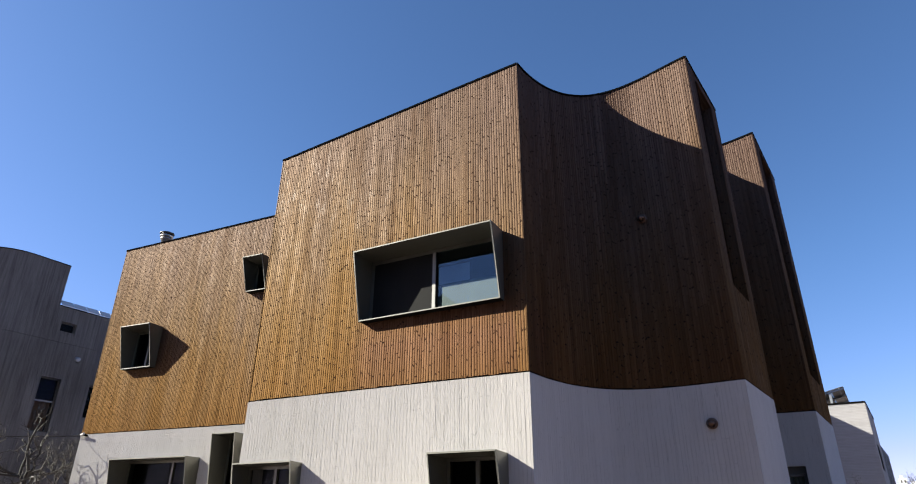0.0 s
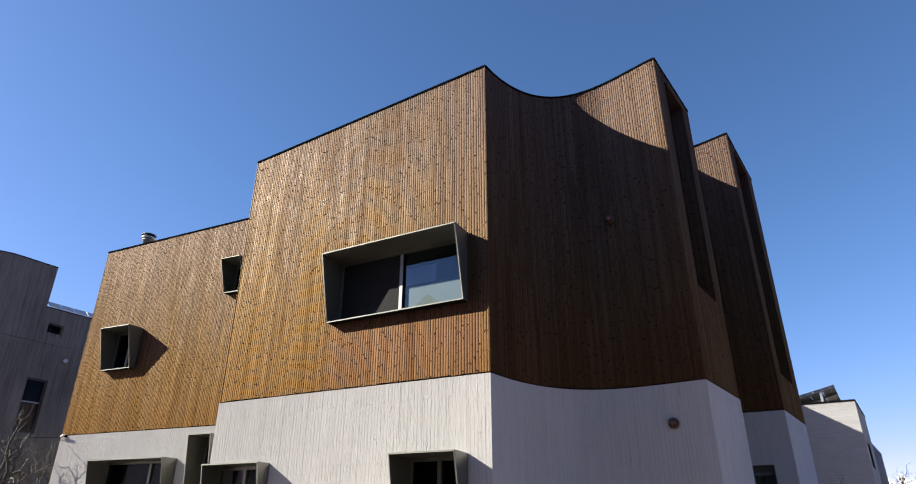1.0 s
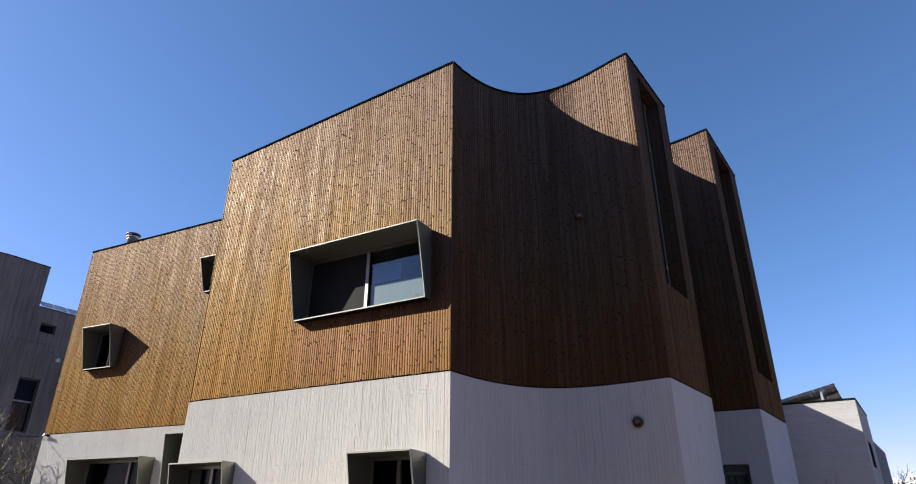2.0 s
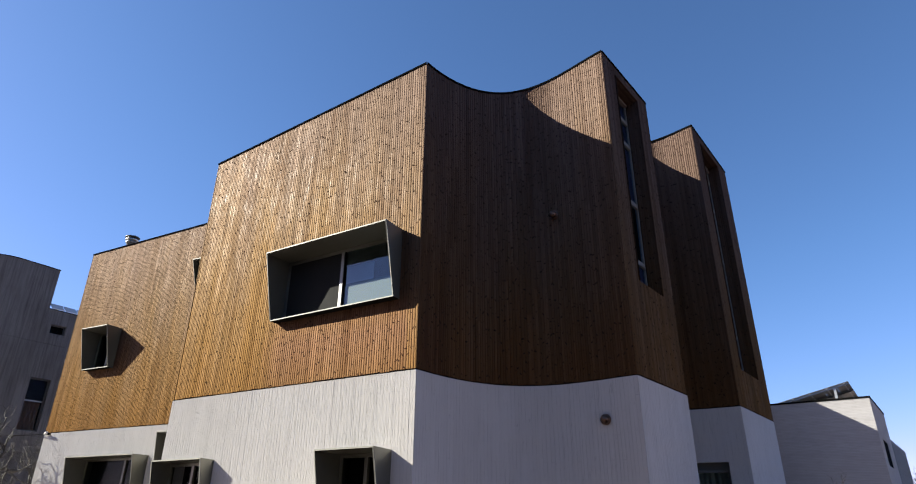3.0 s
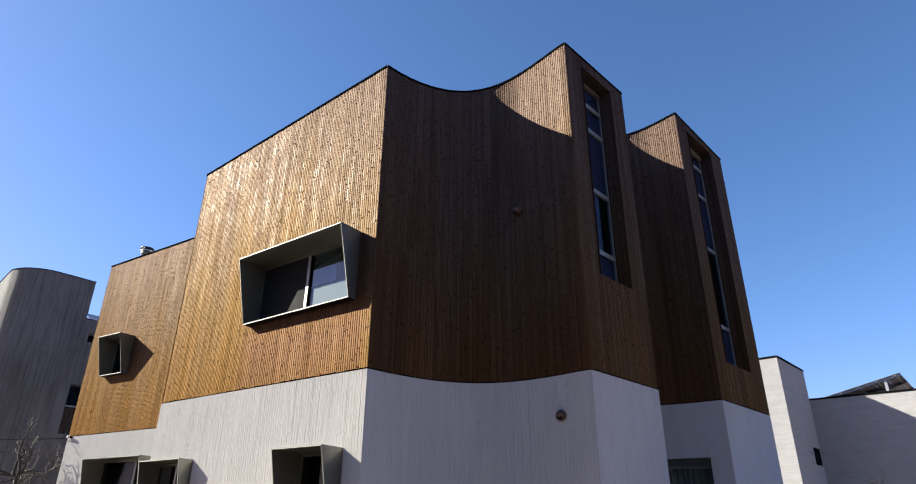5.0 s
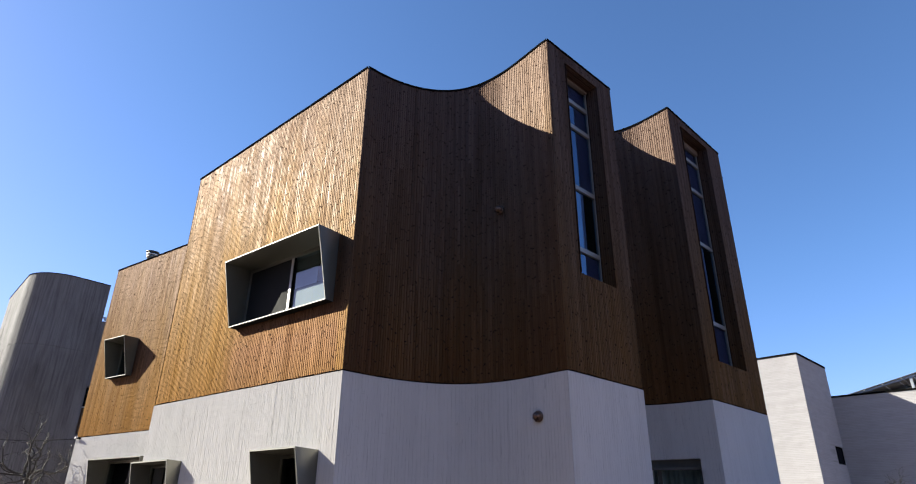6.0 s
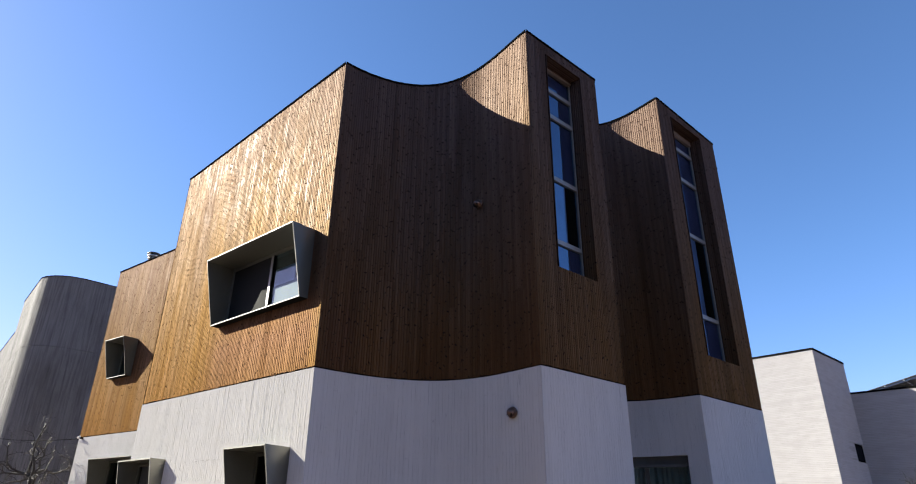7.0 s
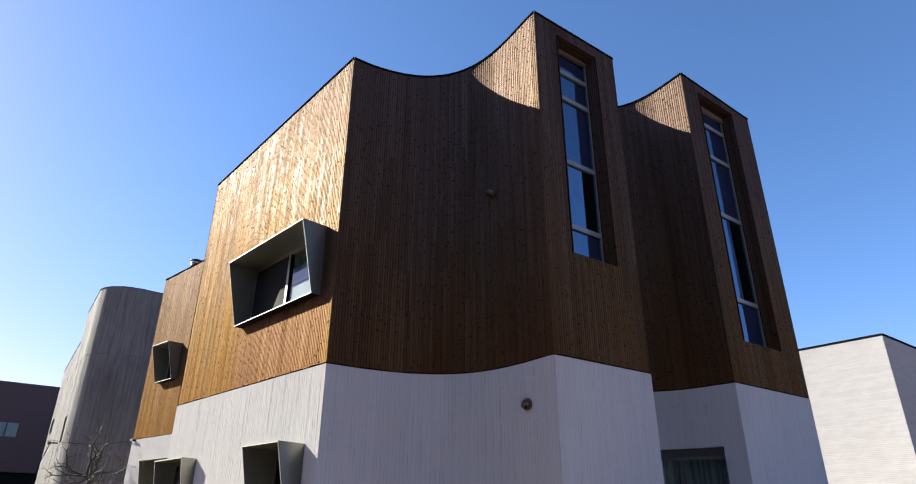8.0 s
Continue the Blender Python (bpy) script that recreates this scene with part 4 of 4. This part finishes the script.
def n_window(line, sa, sb, za, zb, rows, label):
    pl = Pile()
    for a, b, c, d in ((sa, sa + 0.05, za, zb), (sb - 0.05, sb, za, zb), (sa + 0.05, sb - 0.05, za, za + 0.05), (sa + 0.05, sb - 0.05, zb - 0.05, zb)):
        pl.hexa([line.point(a, -0.14, c), line.point(b, -0.14, c), line.point(b, -0.2, c), line.point(a, -0.2, c), line.point(a, -0.14, d), line.point(b, -0.14, d), line.point(b, -0.2, d), line.point(a, -0.2, d)])
    w = n_part("window", pl.mesh("window", DARKFRAME), label)
    levels = [za + 0.05, *rows, zb - 0.05]
    for z in rows:
        pl = Pile()
        pl.hexa([line.point(a, -f, c) for c in (z - 0.03, z + 0.03) for a, f in ((sa + 0.05, 0.135), (sb - 0.05, 0.135), (sb - 0.05, 0.2), (sa + 0.05, 0.2))])
        part("transom", pl.mesh("transom", FRAME), w)
    for c, d in zip(levels, levels[1:]):
        pl = Pile()
        pl.quad(line.point(sa + 0.05, -0.17, c), line.point(sb - 0.05, -0.17, c), line.point(sb - 0.05, -0.17, d), line.point(sa + 0.05, -0.17, d))
        part("pane", pl.mesh("pane", GLASS_PLAIN), w)
    # the room's darkness, put in as a flat black sheet
    pl = Pile()
    pl.quad(line.point(sa - 0.1, -0.32, za - 0.1), line.point(sb + 0.1, -0.32, za - 0.1), line.point(sb + 0.1, -0.32, zb + 0.1), line.point(sa - 0.1, -0.32, zb + 0.1))
    part("lining", pl.mesh("lining", BACKING), w, "black sheet painted as the unlit room behind")


n_window(low, 0.28, 0.97, 9.08, 9.62, (), "small square window in dark frame")
n_window(low, 0.06, 0.93, 4.80, 7.09, (6.10,), "tall dark window with one transom")
pl = Pile()
for k in range(6):
    s = 0.11 + k * 0.12
    f = 0.235 + 0.02 * (k % 2)
    pl.hexa([low.point(p, -o, z) for z in (4.86, 6.06) for p, o in ((s, f), (s + 0.12, 0.49 - f), (s + 0.12, 0.51 - f), (s, f + 0.02))])
n_part("curtain", pl.mesh("curtain", BROWNCLOTH), "brown curtain behind the lower pane")
n_window(low, 2.25, 2.95, 5.6, 7.08, (), "dark window")
n_window(tall, 2.95, 4.15, 4.60, 5.85, (), "narrow dark slot window")
n_window(left, 1.0, 3.3, 6.0, 6.95, (), "narrow dark slot window")
# pale roof panels in a row behind the low parapet
for k in range(9):
    q = low.point(0.10 + k * 0.62, 0.02, 10.34)
    d = low.at(0.1)[1]
    pl = Pile()
    m = Matrix.Translation(q) @ Matrix.Rotation(math.atan2(d.y, d.x), 4, "Z") @ Matrix.Rotation(radians(40), 4, "X")
    pl.box(0.0, 0.56, 0.0, 0.45, 0.0, 0.03, m)
    n_part("roof_panel", pl.mesh("roof_panel", FARWALL), "pale metal eaves panel")
pl = Pile()
pl.lathe([(0, 0.13), (0.05, 0.13), (0.06, 0.11), (0.12, 0.11), (0.13, 0.08)], low.point(1.38, 0.0, 8.07), (1, -0.05, 0), 20)
tagged(part("wall_lamp", pl.mesh("wall_lamp", GALV, True)), "round grey lamp on the concrete wall", "lamp")

fl = thing("floodlight", (-33.6, 9.02, 4.62), "small floodlight on a bracket with a hanging cable", "lamp")
pl = Pile()
pl.box(-0.06, 0.06, -0.28, 0.02, -0.03, 0.03)
part("bracket", pl.mesh("bracket", DARKFRAME), fl)
pl = Pile()
pl.box(-0.20, 0.08, -0.44, -0.28, -0.07, 0.07, Matrix.Rotation(radians(18), 4, "Y"))
part("head", pl.mesh("head", DARKFRAME), fl)
cu = bpy.data.curves.new("cable", "CURVE")
cu.dimensions, cu.bevel_depth, cu.bevel_resolution = "3D", 0.018, 1
sp = cu.splines.new("NURBS")
sp.points.add(4)
for pt, q in zip(sp.points, ((0, -0.3, 0), (0.4, -0.6, -1.0), (1.2, -0.9, -2.2), (3.2, -0.7, -3.0), (5.5, -0.2, -3.3))):
    pt.co = (*q, 1)
sp.use_endpoint_u = True
cu.materials.append(COPING)
cable = new("cable", cu)
cable.parent = fl
cu = bpy.data.curves.new("overhead_cable", "CURVE")
cu.dimensions, cu.bevel_depth, cu.bevel_resolution = "3D", 0.011, 1
sp = cu.splines.new("POLY")
sp.points.add(16)
for k, pt in enumerate(sp.points):
    u = k / 16
    pt.co = (-33.5 + u * 14.66, 8.72 + u * 0.52, 4.75 - u * 1.16 - 0.55 * u * (1 - u), 1)
cu.materials.append(COPING)
tagged(new("overhead_cable", cu), "thin black cable strung between two buildings", "cable")

# ---- dark brown building far behind ----
brown = thing("brown_building", (-60.6, 5, 0), "dark brown flat-roofed building with a light green window", "building")
bl = Line([(-60.0, -14), (-60.95, 15.5)])
BI = Matrix.Translation((60.6, -5, 0))
SB = lambda y: (y + 14) * 1.0006
win = (SB(7.6), SB(9.55), 7.12, 8.45)
w = part("wall", wall_mesh("wall", bl, 4.42, lambda s: 11.68, 0.4, BROWN, [win], mitre=(0, 0)), brown)
w.matrix_parent_inverse = BI
w = part("base_wall", wall_mesh("base_wall", bl, -0.3, lambda s: 4.42, 0.4, BACKING, [], face=-0.5, mitre=(0, 0)), brown, "deep dark ground floor")
w.matrix_parent_inverse = BI
w = part("roof", mesh_from("roof", [(-60.2, -14, 11.5), (-61.1, 15.5, 11.5), (-75, 15.5, 11.5), (-75, -14, 11.5), (-60.2, -14, 11.3), (-61.1, 15.5, 11.3), (-75, 15.5, 11.3), (-75, -14, 11.3)], [(0, 1, 2, 3), (7, 6, 5, 4), (0, 3, 7, 4), (1, 5, 6, 2)], BACKING), brown)
w.matrix_parent_inverse = BI
w = part("window", wall_mesh("window", bl, win[2], lambda s: win[3], 0.2, DARKFRAME, [(win[0] + 0.1, (win[0] + win[1]) / 2 - 0.03, win[2] + 0.1, win[3] - 0.1), ((win[0] + win[1]) / 2 + 0.08, win[1] - 0.1, win[2] + 0.1, win[3] - 0.1)], face=-0.1, s0=win[0], s1=win[1], mitre=(0, 0)), brown, "two-pane window with pale green blinds")
w.matrix_parent_inverse = BI
for a, b in ((win[0] + 0.1, (win[0] + win[1]) / 2 - 0.03), ((win[0] + win[1]) / 2 + 0.08, win[1] - 0.1)):
    pl = Pile()
    pl.quad(*(bl.point(s, -0.16, z) for s, z in ((a, win[2] + 0.1), (b, win[2] + 0.1), (b, win[3] - 0.1), (a, win[3] - 0.1))))
    part("pane", pl.mesh("pane", GLASS_PLAIN), w).visible_shadow = False
    pl = Pile()
    pl.hexa([bl.point(s, o, z) for z in (win[2] + 0.1, win[3] - 0.1) for s, o in ((a, -0.22), (b, -0.22), (b, -0.25), (a, -0.25))])
    part("blind", pl.mesh("blind", PALEBLIND), w, "pale green blind")


# ---- white brick buildings ----
def brick_face(pile, line, z0, top, course, holes=(), seed=3, s0=0.0, s1=None):
    """Long bricks course by course, each with its own depth."""
    rng = random.Random(seed)
    s1 = line.length if s1 is None else s1
    n = int((top - z0) / course)
    for r in range(n):
        za, zb = z0 + r * course + 0.013, z0 + (r + 1) * course
        s = s0 - rng.uniform(0, 0.9)
        while s < s1:
            e = s + rng.uniform(0.9, 1.8)
            a, b = max(s, s0), min(e - 0.004, s1)
            s = e
            if b - a < 0.05 or any(h[0] < b and h[1] > a and h[2] < zb and h[3] > za for h in holes):
                continue
            q = rng.uniform(0.010, 0.016)
            c = [line.point(a, q, za), line.point(b, q, za), line.point(b, 0.0, za), line.point(a, 0.0, za), line.point(a, q, zb), line.point(b, q, zb), line.point(b, 0.0, zb), line.point(a, 0.0, zb)]
            pile.hexa(c)


brick_house = thing("brick_building", (-6.4, 48, 0), "white painted long-brick building in two heights", "building")
RI = Matrix.Translation((6.4, -48, 0))
rb_front = Line([(-20, 45.95), (-6.50, 45.52)])
rb_side = Line([(-6.50, 45.52), (-6.34, 51.29)])
r_front = Line([(-6.34, 51.29), (0.2, 51.40)])
r_side = Line([(0.2, 51.40), (0.47, 60.6)])
HOLE = (4.05, 5.62, 4.76, 5.84)
for i, (line, top, holes) in enumerate(((rb_front, 11.16, []), (rb_side, 11.16, [HOLE]), (r_front, 9.15, []), (r_side, 9.15, [(2.4, 5.6, 4.9, 6.65)]))):
    w = part("wall", wall_mesh("wall", line, -0.3, lambda s, t=top: t, 0.35, MORTAR, holes, mitre=(0, 0)), brick_house)
    w.matrix_parent_inverse = RI
    pl = Pile()
    brick_face(pl, line, 0.7, top - 0.02, 0.10, holes, 30 + i, s0=(7.0 if i == 0 else 0.0))
    b = tagged(part("bricks", pl.mesh("bricks", BRICK), w), kind="stuff")
    c = part("coping", coping_mesh(line, lambda s, t=top: t + 0.05, 0.05, 0.4, 0.10), brick_house, "black metal coping")
    c.matrix_parent_inverse = RI
pl = Pile()
pl.quad((-20, 46, 10.9), (-6.6, 45.7, 10.9), (-6.4, 51.35, 10.9), (-20, 51.5, 10.9))
pl.quad((-6.4, 51.4, 8.9), (0.1, 51.5, 8.9), (0.4, 60.5, 8.9), (-6.4, 60.5, 8.9))
w = part("roof", pl.mesh("roof", BACKING), brick_house)
w.matrix_parent_inverse = RI
for line, (a, b, c, d) in ((rb_side, HOLE), (r_side, (2.4, 5.6, 4.9, 6.65))):
    w = part("window", wall_mesh("window", line, c, lambda s, d=d: d, 0.25, COPING, [(a + 0.08, b - 0.08, c + 0.08, d - 0.08)], face=-0.02, s0=a, s1=b, mitre=(0, 0)), brick_house, "dark window")
    w.matrix_parent_inverse = RI
    pl = Pile()
    pl.quad(*(line.point(s, -0.06, z) for s, z in ((a, c), (b, c), (b, d), (a, d))))
    part("pane", pl.mesh("pane", DARKPANE), w)
    # black sheet added for the unlit inside
    pl = Pile()
    pl.quad(*(line.point(s, -0.34, z) for s, z in ((a, c), (b, c), (b, d), (a, d))))
    part("lining", pl.mesh("lining", BACKING), w)

canopy = thing("solar_canopy", (-3.5, 54, 9.2), "tilted solar panel canopy on steel posts on a roof", "solar panels")
CI = Matrix.Translation((3.5, -54, -9.2))


def c_part(name, me, label=""):
    ob = part(name, me, canopy, label)
    ob.matrix_parent_inverse = CI
    return ob


x0, x1, zc0, zc1 = -6.1, -0.85, 9.36, 10.58
rise = (zc1 - zc0) / (x1 - x0)
for k in range(6):
    for j in range(4):
        xa, xb = x0 + k * (x1 - x0) / 6, x0 + (k + 1) * (x1 - x0) / 6 - 0.03
        ya, yb = 53.0 + j * 1.7, 53.0 + (j + 1) * 1.7 - 0.03
        za, zb = zc0 + (xa - x0) * rise, zc0 + (xb - x0) * rise
        pl = Pile()
        pl.hexa([(xa, ya, za), (xb, ya, zb), (xb, yb, zb), (xa, yb, za), (xa, ya, za + 0.045), (xb, ya, zb + 0.045), (xb, yb, zb + 0.045), (xa, yb, za + 0.045)])
        c_part("panel", pl.mesh("panel", PVDARK), "dark solar panel")
for y in (53.15, 56.3, 59.6):
    pl = Pile()
    pl.hexa([(x0, y, zc0 - 0.14), (x1, y, zc1 - 0.14), (x1, y + 0.1, zc1 - 0.14), (x0, y + 0.1, zc0 - 0.14), (x0, y, zc0 - 0.01), (x1, y, zc1 - 0.01), (x1, y + 0.1, zc1 - 0.01), (x0, y + 0.1, zc0 - 0.01)])
    c_part("beam", pl.mesh("beam", GALV))
for k in range(5):
    x = x0 + 0.3 + k * 1.15
    z = zc0 + (x - x0) * rise
    pl = Pile()
    pl.hexa([(x, 53.0, z - 0.08), (x + 0.07, 53.0, z - 0.08), (x + 0.07, 59.8, z - 0.08), (x, 59.8, z - 0.08), (x, 53.0, z - 0.004), (x + 0.07, 53.0, z - 0.004), (x + 0.07, 59.8, z - 0.004), (x, 59.8, z - 0.004)])
    c_part("purlin", pl.mesh("purlin", GALV))
for x in (-5.0, -1.9):
    for y in (53.17, 59.62):
        pl = Pile()
        pl.box(x, x + 0.16, y, y + 0.16, 8.9, zc0 + (x - x0) * rise - 0.13)
        c_part("post", pl.mesh("post", GALV))

# slate-grey building beyond
slate = Line([(0.35, 61.5), (0.95, 75.0)])
slate_house = thing("slate_building", (0.6, 68, 0), "grey building clad in slate shingles", "building")
w = part("wall", wall_mesh("wall", slate, -0.3, lambda s: 7.5, 0.3, DARKFRAME, mitre=(0, 0)), slate_house)
w.matrix_parent_inverse = Matrix.Translation((-0.6, -68, 0))
pl = Pile()
rng = random.Random(8)
for r in range(27):
    for k in range(23):
        c, z = 0.3 + k * 0.58 + (0.29 if r % 2 else 0.0), 7.25 - 0.285 * r
        if c > 13.2:
            continue
        lift = rng.uniform(0.022, 0.034)
        face = ((c, z - 0.28, lift), (c + 0.28, z, 0.018), (c, z + 0.28, 0.006), (c - 0.28, z, 0.018))
        pl.hexa([slate.point(q, 0.0, h) for q, h, o in face] + [slate.point(q, o, h) for q, h, o in face])
tagged(part("shingles", pl.mesh("shingles", plain_material("slate_shingle", (0.055, 0.058, 0.066), 0.6, 0, 0.4, 2.0, spec=0.2)), w), kind="stuff")

# far town and hill
for k, (x, y, wd, dp, h) in enumerate(((1.0, 400, 5.5, 12, 20.6), (7.0, 405, 3.2, 10, 23.2), (12.5, 420, 6, 12, 21.0), (21, 430, 9, 12, 19.5), (34, 440, 12, 14, 20.5))):
    t = thing("apartment_block", (x, y, 0), "distant white apartment block with rows of dark windows", "building", "far town")
    pl = Pile()
    pl.box(-wd / 2, wd / 2, 0, dp, 0, h)
    pl.box(-wd * 0.3, wd * 0.1, 2, 6, h, h + 1.4)
    body = part("wall", pl.mesh("wall", FARWALL), t)
    for f in range(7):
        for c in range(max(2, int(wd / 1.6))):
            q = Pile()
            xx = -wd / 2 + 0.5 + c * 1.6
            q.box(xx, xx + 0.8, -0.06, 0.02, h - 2.2 - f * 2.8, h - 0.9 - f * 2.8)
            part("window", q.mesh("window", DARKFRAME), t)
v, f = [], []
n = 60
for k in range(n + 1):
    x = -900 + 1800 * k / n
    h = 62 + 22 * noise.noise(Vector((x * 0.003, 3.1, 0))) + 8 * noise.noise(Vector((x * 0.015, 1.1, 0)))
    v += [(x, 1700, -2), (x, 1850, h), (x, 2300, -2)]
for k in range(n):
    for j in range(2):
        f.append((3 * k + j, 3 * k + 3 + j, 3 * k + 4 + j, 3 * k + 1 + j))
tagged(part("backdrop", mesh_from("backdrop", v, f, HILL, True)), "low hazy wooded hill on the horizon", "hill", "", "structure")


# ---- bare trees and shrubs ----
def bare_tree(name, at, height, trunk_r, seed, label, category, lean=0.0, crown=1.3, forks=4, levels=3, crook=0.30):
    """A leafless tree: a trunk that forks at the given height into crooked limbs with fine twigs."""
    rng = random.Random(seed)
    t = thing(name, at, label, category)
    trunk, limbs, twigs = Pile(), Pile(), Pile()

    def rod(p, d, length, r0, r1, steps, wander, pile, sides):
        """A crooked tapering rod; returns the points along it, with directions and radii."""
        q, dd, out = Vector(p), Vector(d).normalized(), []
        for k in range(steps):
            dd = (dd + Vector((rng.gauss(0, 1), rng.gauss(0, 1), rng.gauss(0.15, 0.8))) * wander).normalized()
            nxt = q + dd * (length / steps)
            ra, rb = r0 + (r1 - r0) * k / steps, r0 + (r1 - r0) * (k + 1) / steps
            pile.tube(q, nxt, ra, rb, sides, k == steps - 1)
            q = nxt
            out.append((q.copy(), dd.copy(), rb))
        return out

    def aside(d, share):
        w = d.orthogonal().normalized()
        w.rotate(Matrix.Rotation(rng.uniform(0, 2 * math.pi), 3, d))
        return (d * (1 - share) + w * share + Vector((0, 0, 0.12))).normalized()

    def branch(p, d, length, r, level):
        pts = rod(p, d, length, r, r * 0.35, 7 if level == 1 else 5, crook, limbs if level == 1 else twigs, 6 if level == 1 else 4)
        if level >= levels:
            return
        for q, dd, rr in pts[1:]:
            for _ in range(rng.choice((1, 1, 2)) if level == 1 else rng.choice((0, 1, 2))):
                branch(q, aside(dd, rng.uniform(0.45, 0.75)), length * rng.uniform(0.28, 0.5), rr * rng.uniform(0.45, 0.7), level + 1)

    stem = rod((0, 0, -0.05), (lean, 0, 1), height, trunk_r, trunk_r * 0.62, 9, 0.045, trunk, 9)
    for q, dd, rr in stem[4:]:
        branch(q, aside(dd, rng.uniform(0.6, 0.8)), crown * rng.uniform(0.5, 0.9), rr * rng.uniform(0.45, 0.7), 1)
    q, dd, rr = stem[-1]
    for k in range(forks):
        branch(q, aside(dd, rng.uniform(0.25, 0.6)), crown * rng.uniform(0.75, 1.1), rr * rng.uniform(0.55, 0.8), 1)
    part("trunk", trunk.mesh("trunk", BARK, True), t)
    tagged(part("bough", limbs.mesh("bough", BARK, True), t), kind="stuff")
    tagged(part("crown", twigs.mesh("crown", TWIG), t), kind="stuff")
    return t


bare_tree("bare_tree", (-19.76, 8.62, 0), 2.45, 0.110, 23, "small leafless tree with crooked branches", "tree", 0.0, 1.65, 6, 3, 0.42)
for k, (x, y, h) in enumerate(((-21.7, 10.2, 2.6), (-22.5, 10.7, 2.7), (-21.0, 10.8, 2.5), (-22.1, 11.3, 2.8))):
    bare_tree("bare_shrub", (x, y, 0), h, 0.035, 40 + k, "leafless shrub of dense thin brown twigs", "shrub", 0.0, 1.5, 7, 4)
bare_tree("sapling", (-0.95, 35.0, 0), 2.7, 0.03, 61, "thin dry leafless sapling", "tree", 0.0, 0.8, 4)
bare_tree("bare_tree", (1.75, 52.0, 0), 3.9, 0.06, 71, "slender leafless tree beside the brick building", "tree", 0.02, 1.3, 4)


# ---- plain gabled house that the panes mirror, and an unseen light-blocking block ----
def plain_house(name, x0, x1, y0, y1, eaves, ridge, label, mat):
    t = thing(name, ((x0 + x1) / 2, (y0 + y1) / 2, 0), label, "house")
    inv = Matrix.Translation((-(x0 + x1) / 2, -(y0 + y1) / 2, 0))
    xm = (x0 + x1) / 2
    v = [(x0, y0, -0.3), (x1, y0, -0.3), (x1, y1, -0.3), (x0, y1, -0.3), (x0, y0, eaves), (x1, y0, eaves), (x1, y1, eaves), (x0, y1, eaves), (xm, y0, ridge), (xm, y1, ridge)]
    f = [(3, 2, 1, 0), (0, 1, 5, 8, 4), (1, 2, 6, 5), (2, 3, 7, 9, 6), (3, 0, 4, 7)]
    w = part("wall", mesh_from("wall", v, f, mat), t)
    w.matrix_parent_inverse = inv
    o, k = 0.35, 0.16
    for a, b in ((x0 - o, xm), (x1 + o, xm)):
        za = eaves - o * (ridge - eaves) / (xm - x0)
        pl = Pile()
        c = [(a, y0 - o, za), (b, y0 - o, ridge), (b, y1 + o, ridge), (a, y1 + o, za)]
        c += [(x, y, z + k) for x, y, z in c]
        pl.hexa(c)
        r = part("roof", pl.mesh("roof", DARKFRAME), t)
        r.matrix_parent_inverse = inv
    return t


plain_house("gabled_house", -17.0, -8.2, -15.0, -5.4, 7.2, 10.6, "plain grey gabled house across the street", DARKFRAME)
# added out of view, to keep low sky light off the shaded walls
plain_house("sky_blocker", -5.0, 26.0, -26.0, -9.0, 9.4, 11.8, "unseen plain block added to dim the shaded walls", MORTAR)

# ---- cladding boards ----
for job in jobs:
    clad(job[0], job[1], ZB + 0.014, lambda s, t=job[2]: t(s) - 0.022, job[3], job[4], job[5], out=-0.024, s1=job[1].length - (0.035 if job[1] is wing else 0.0))
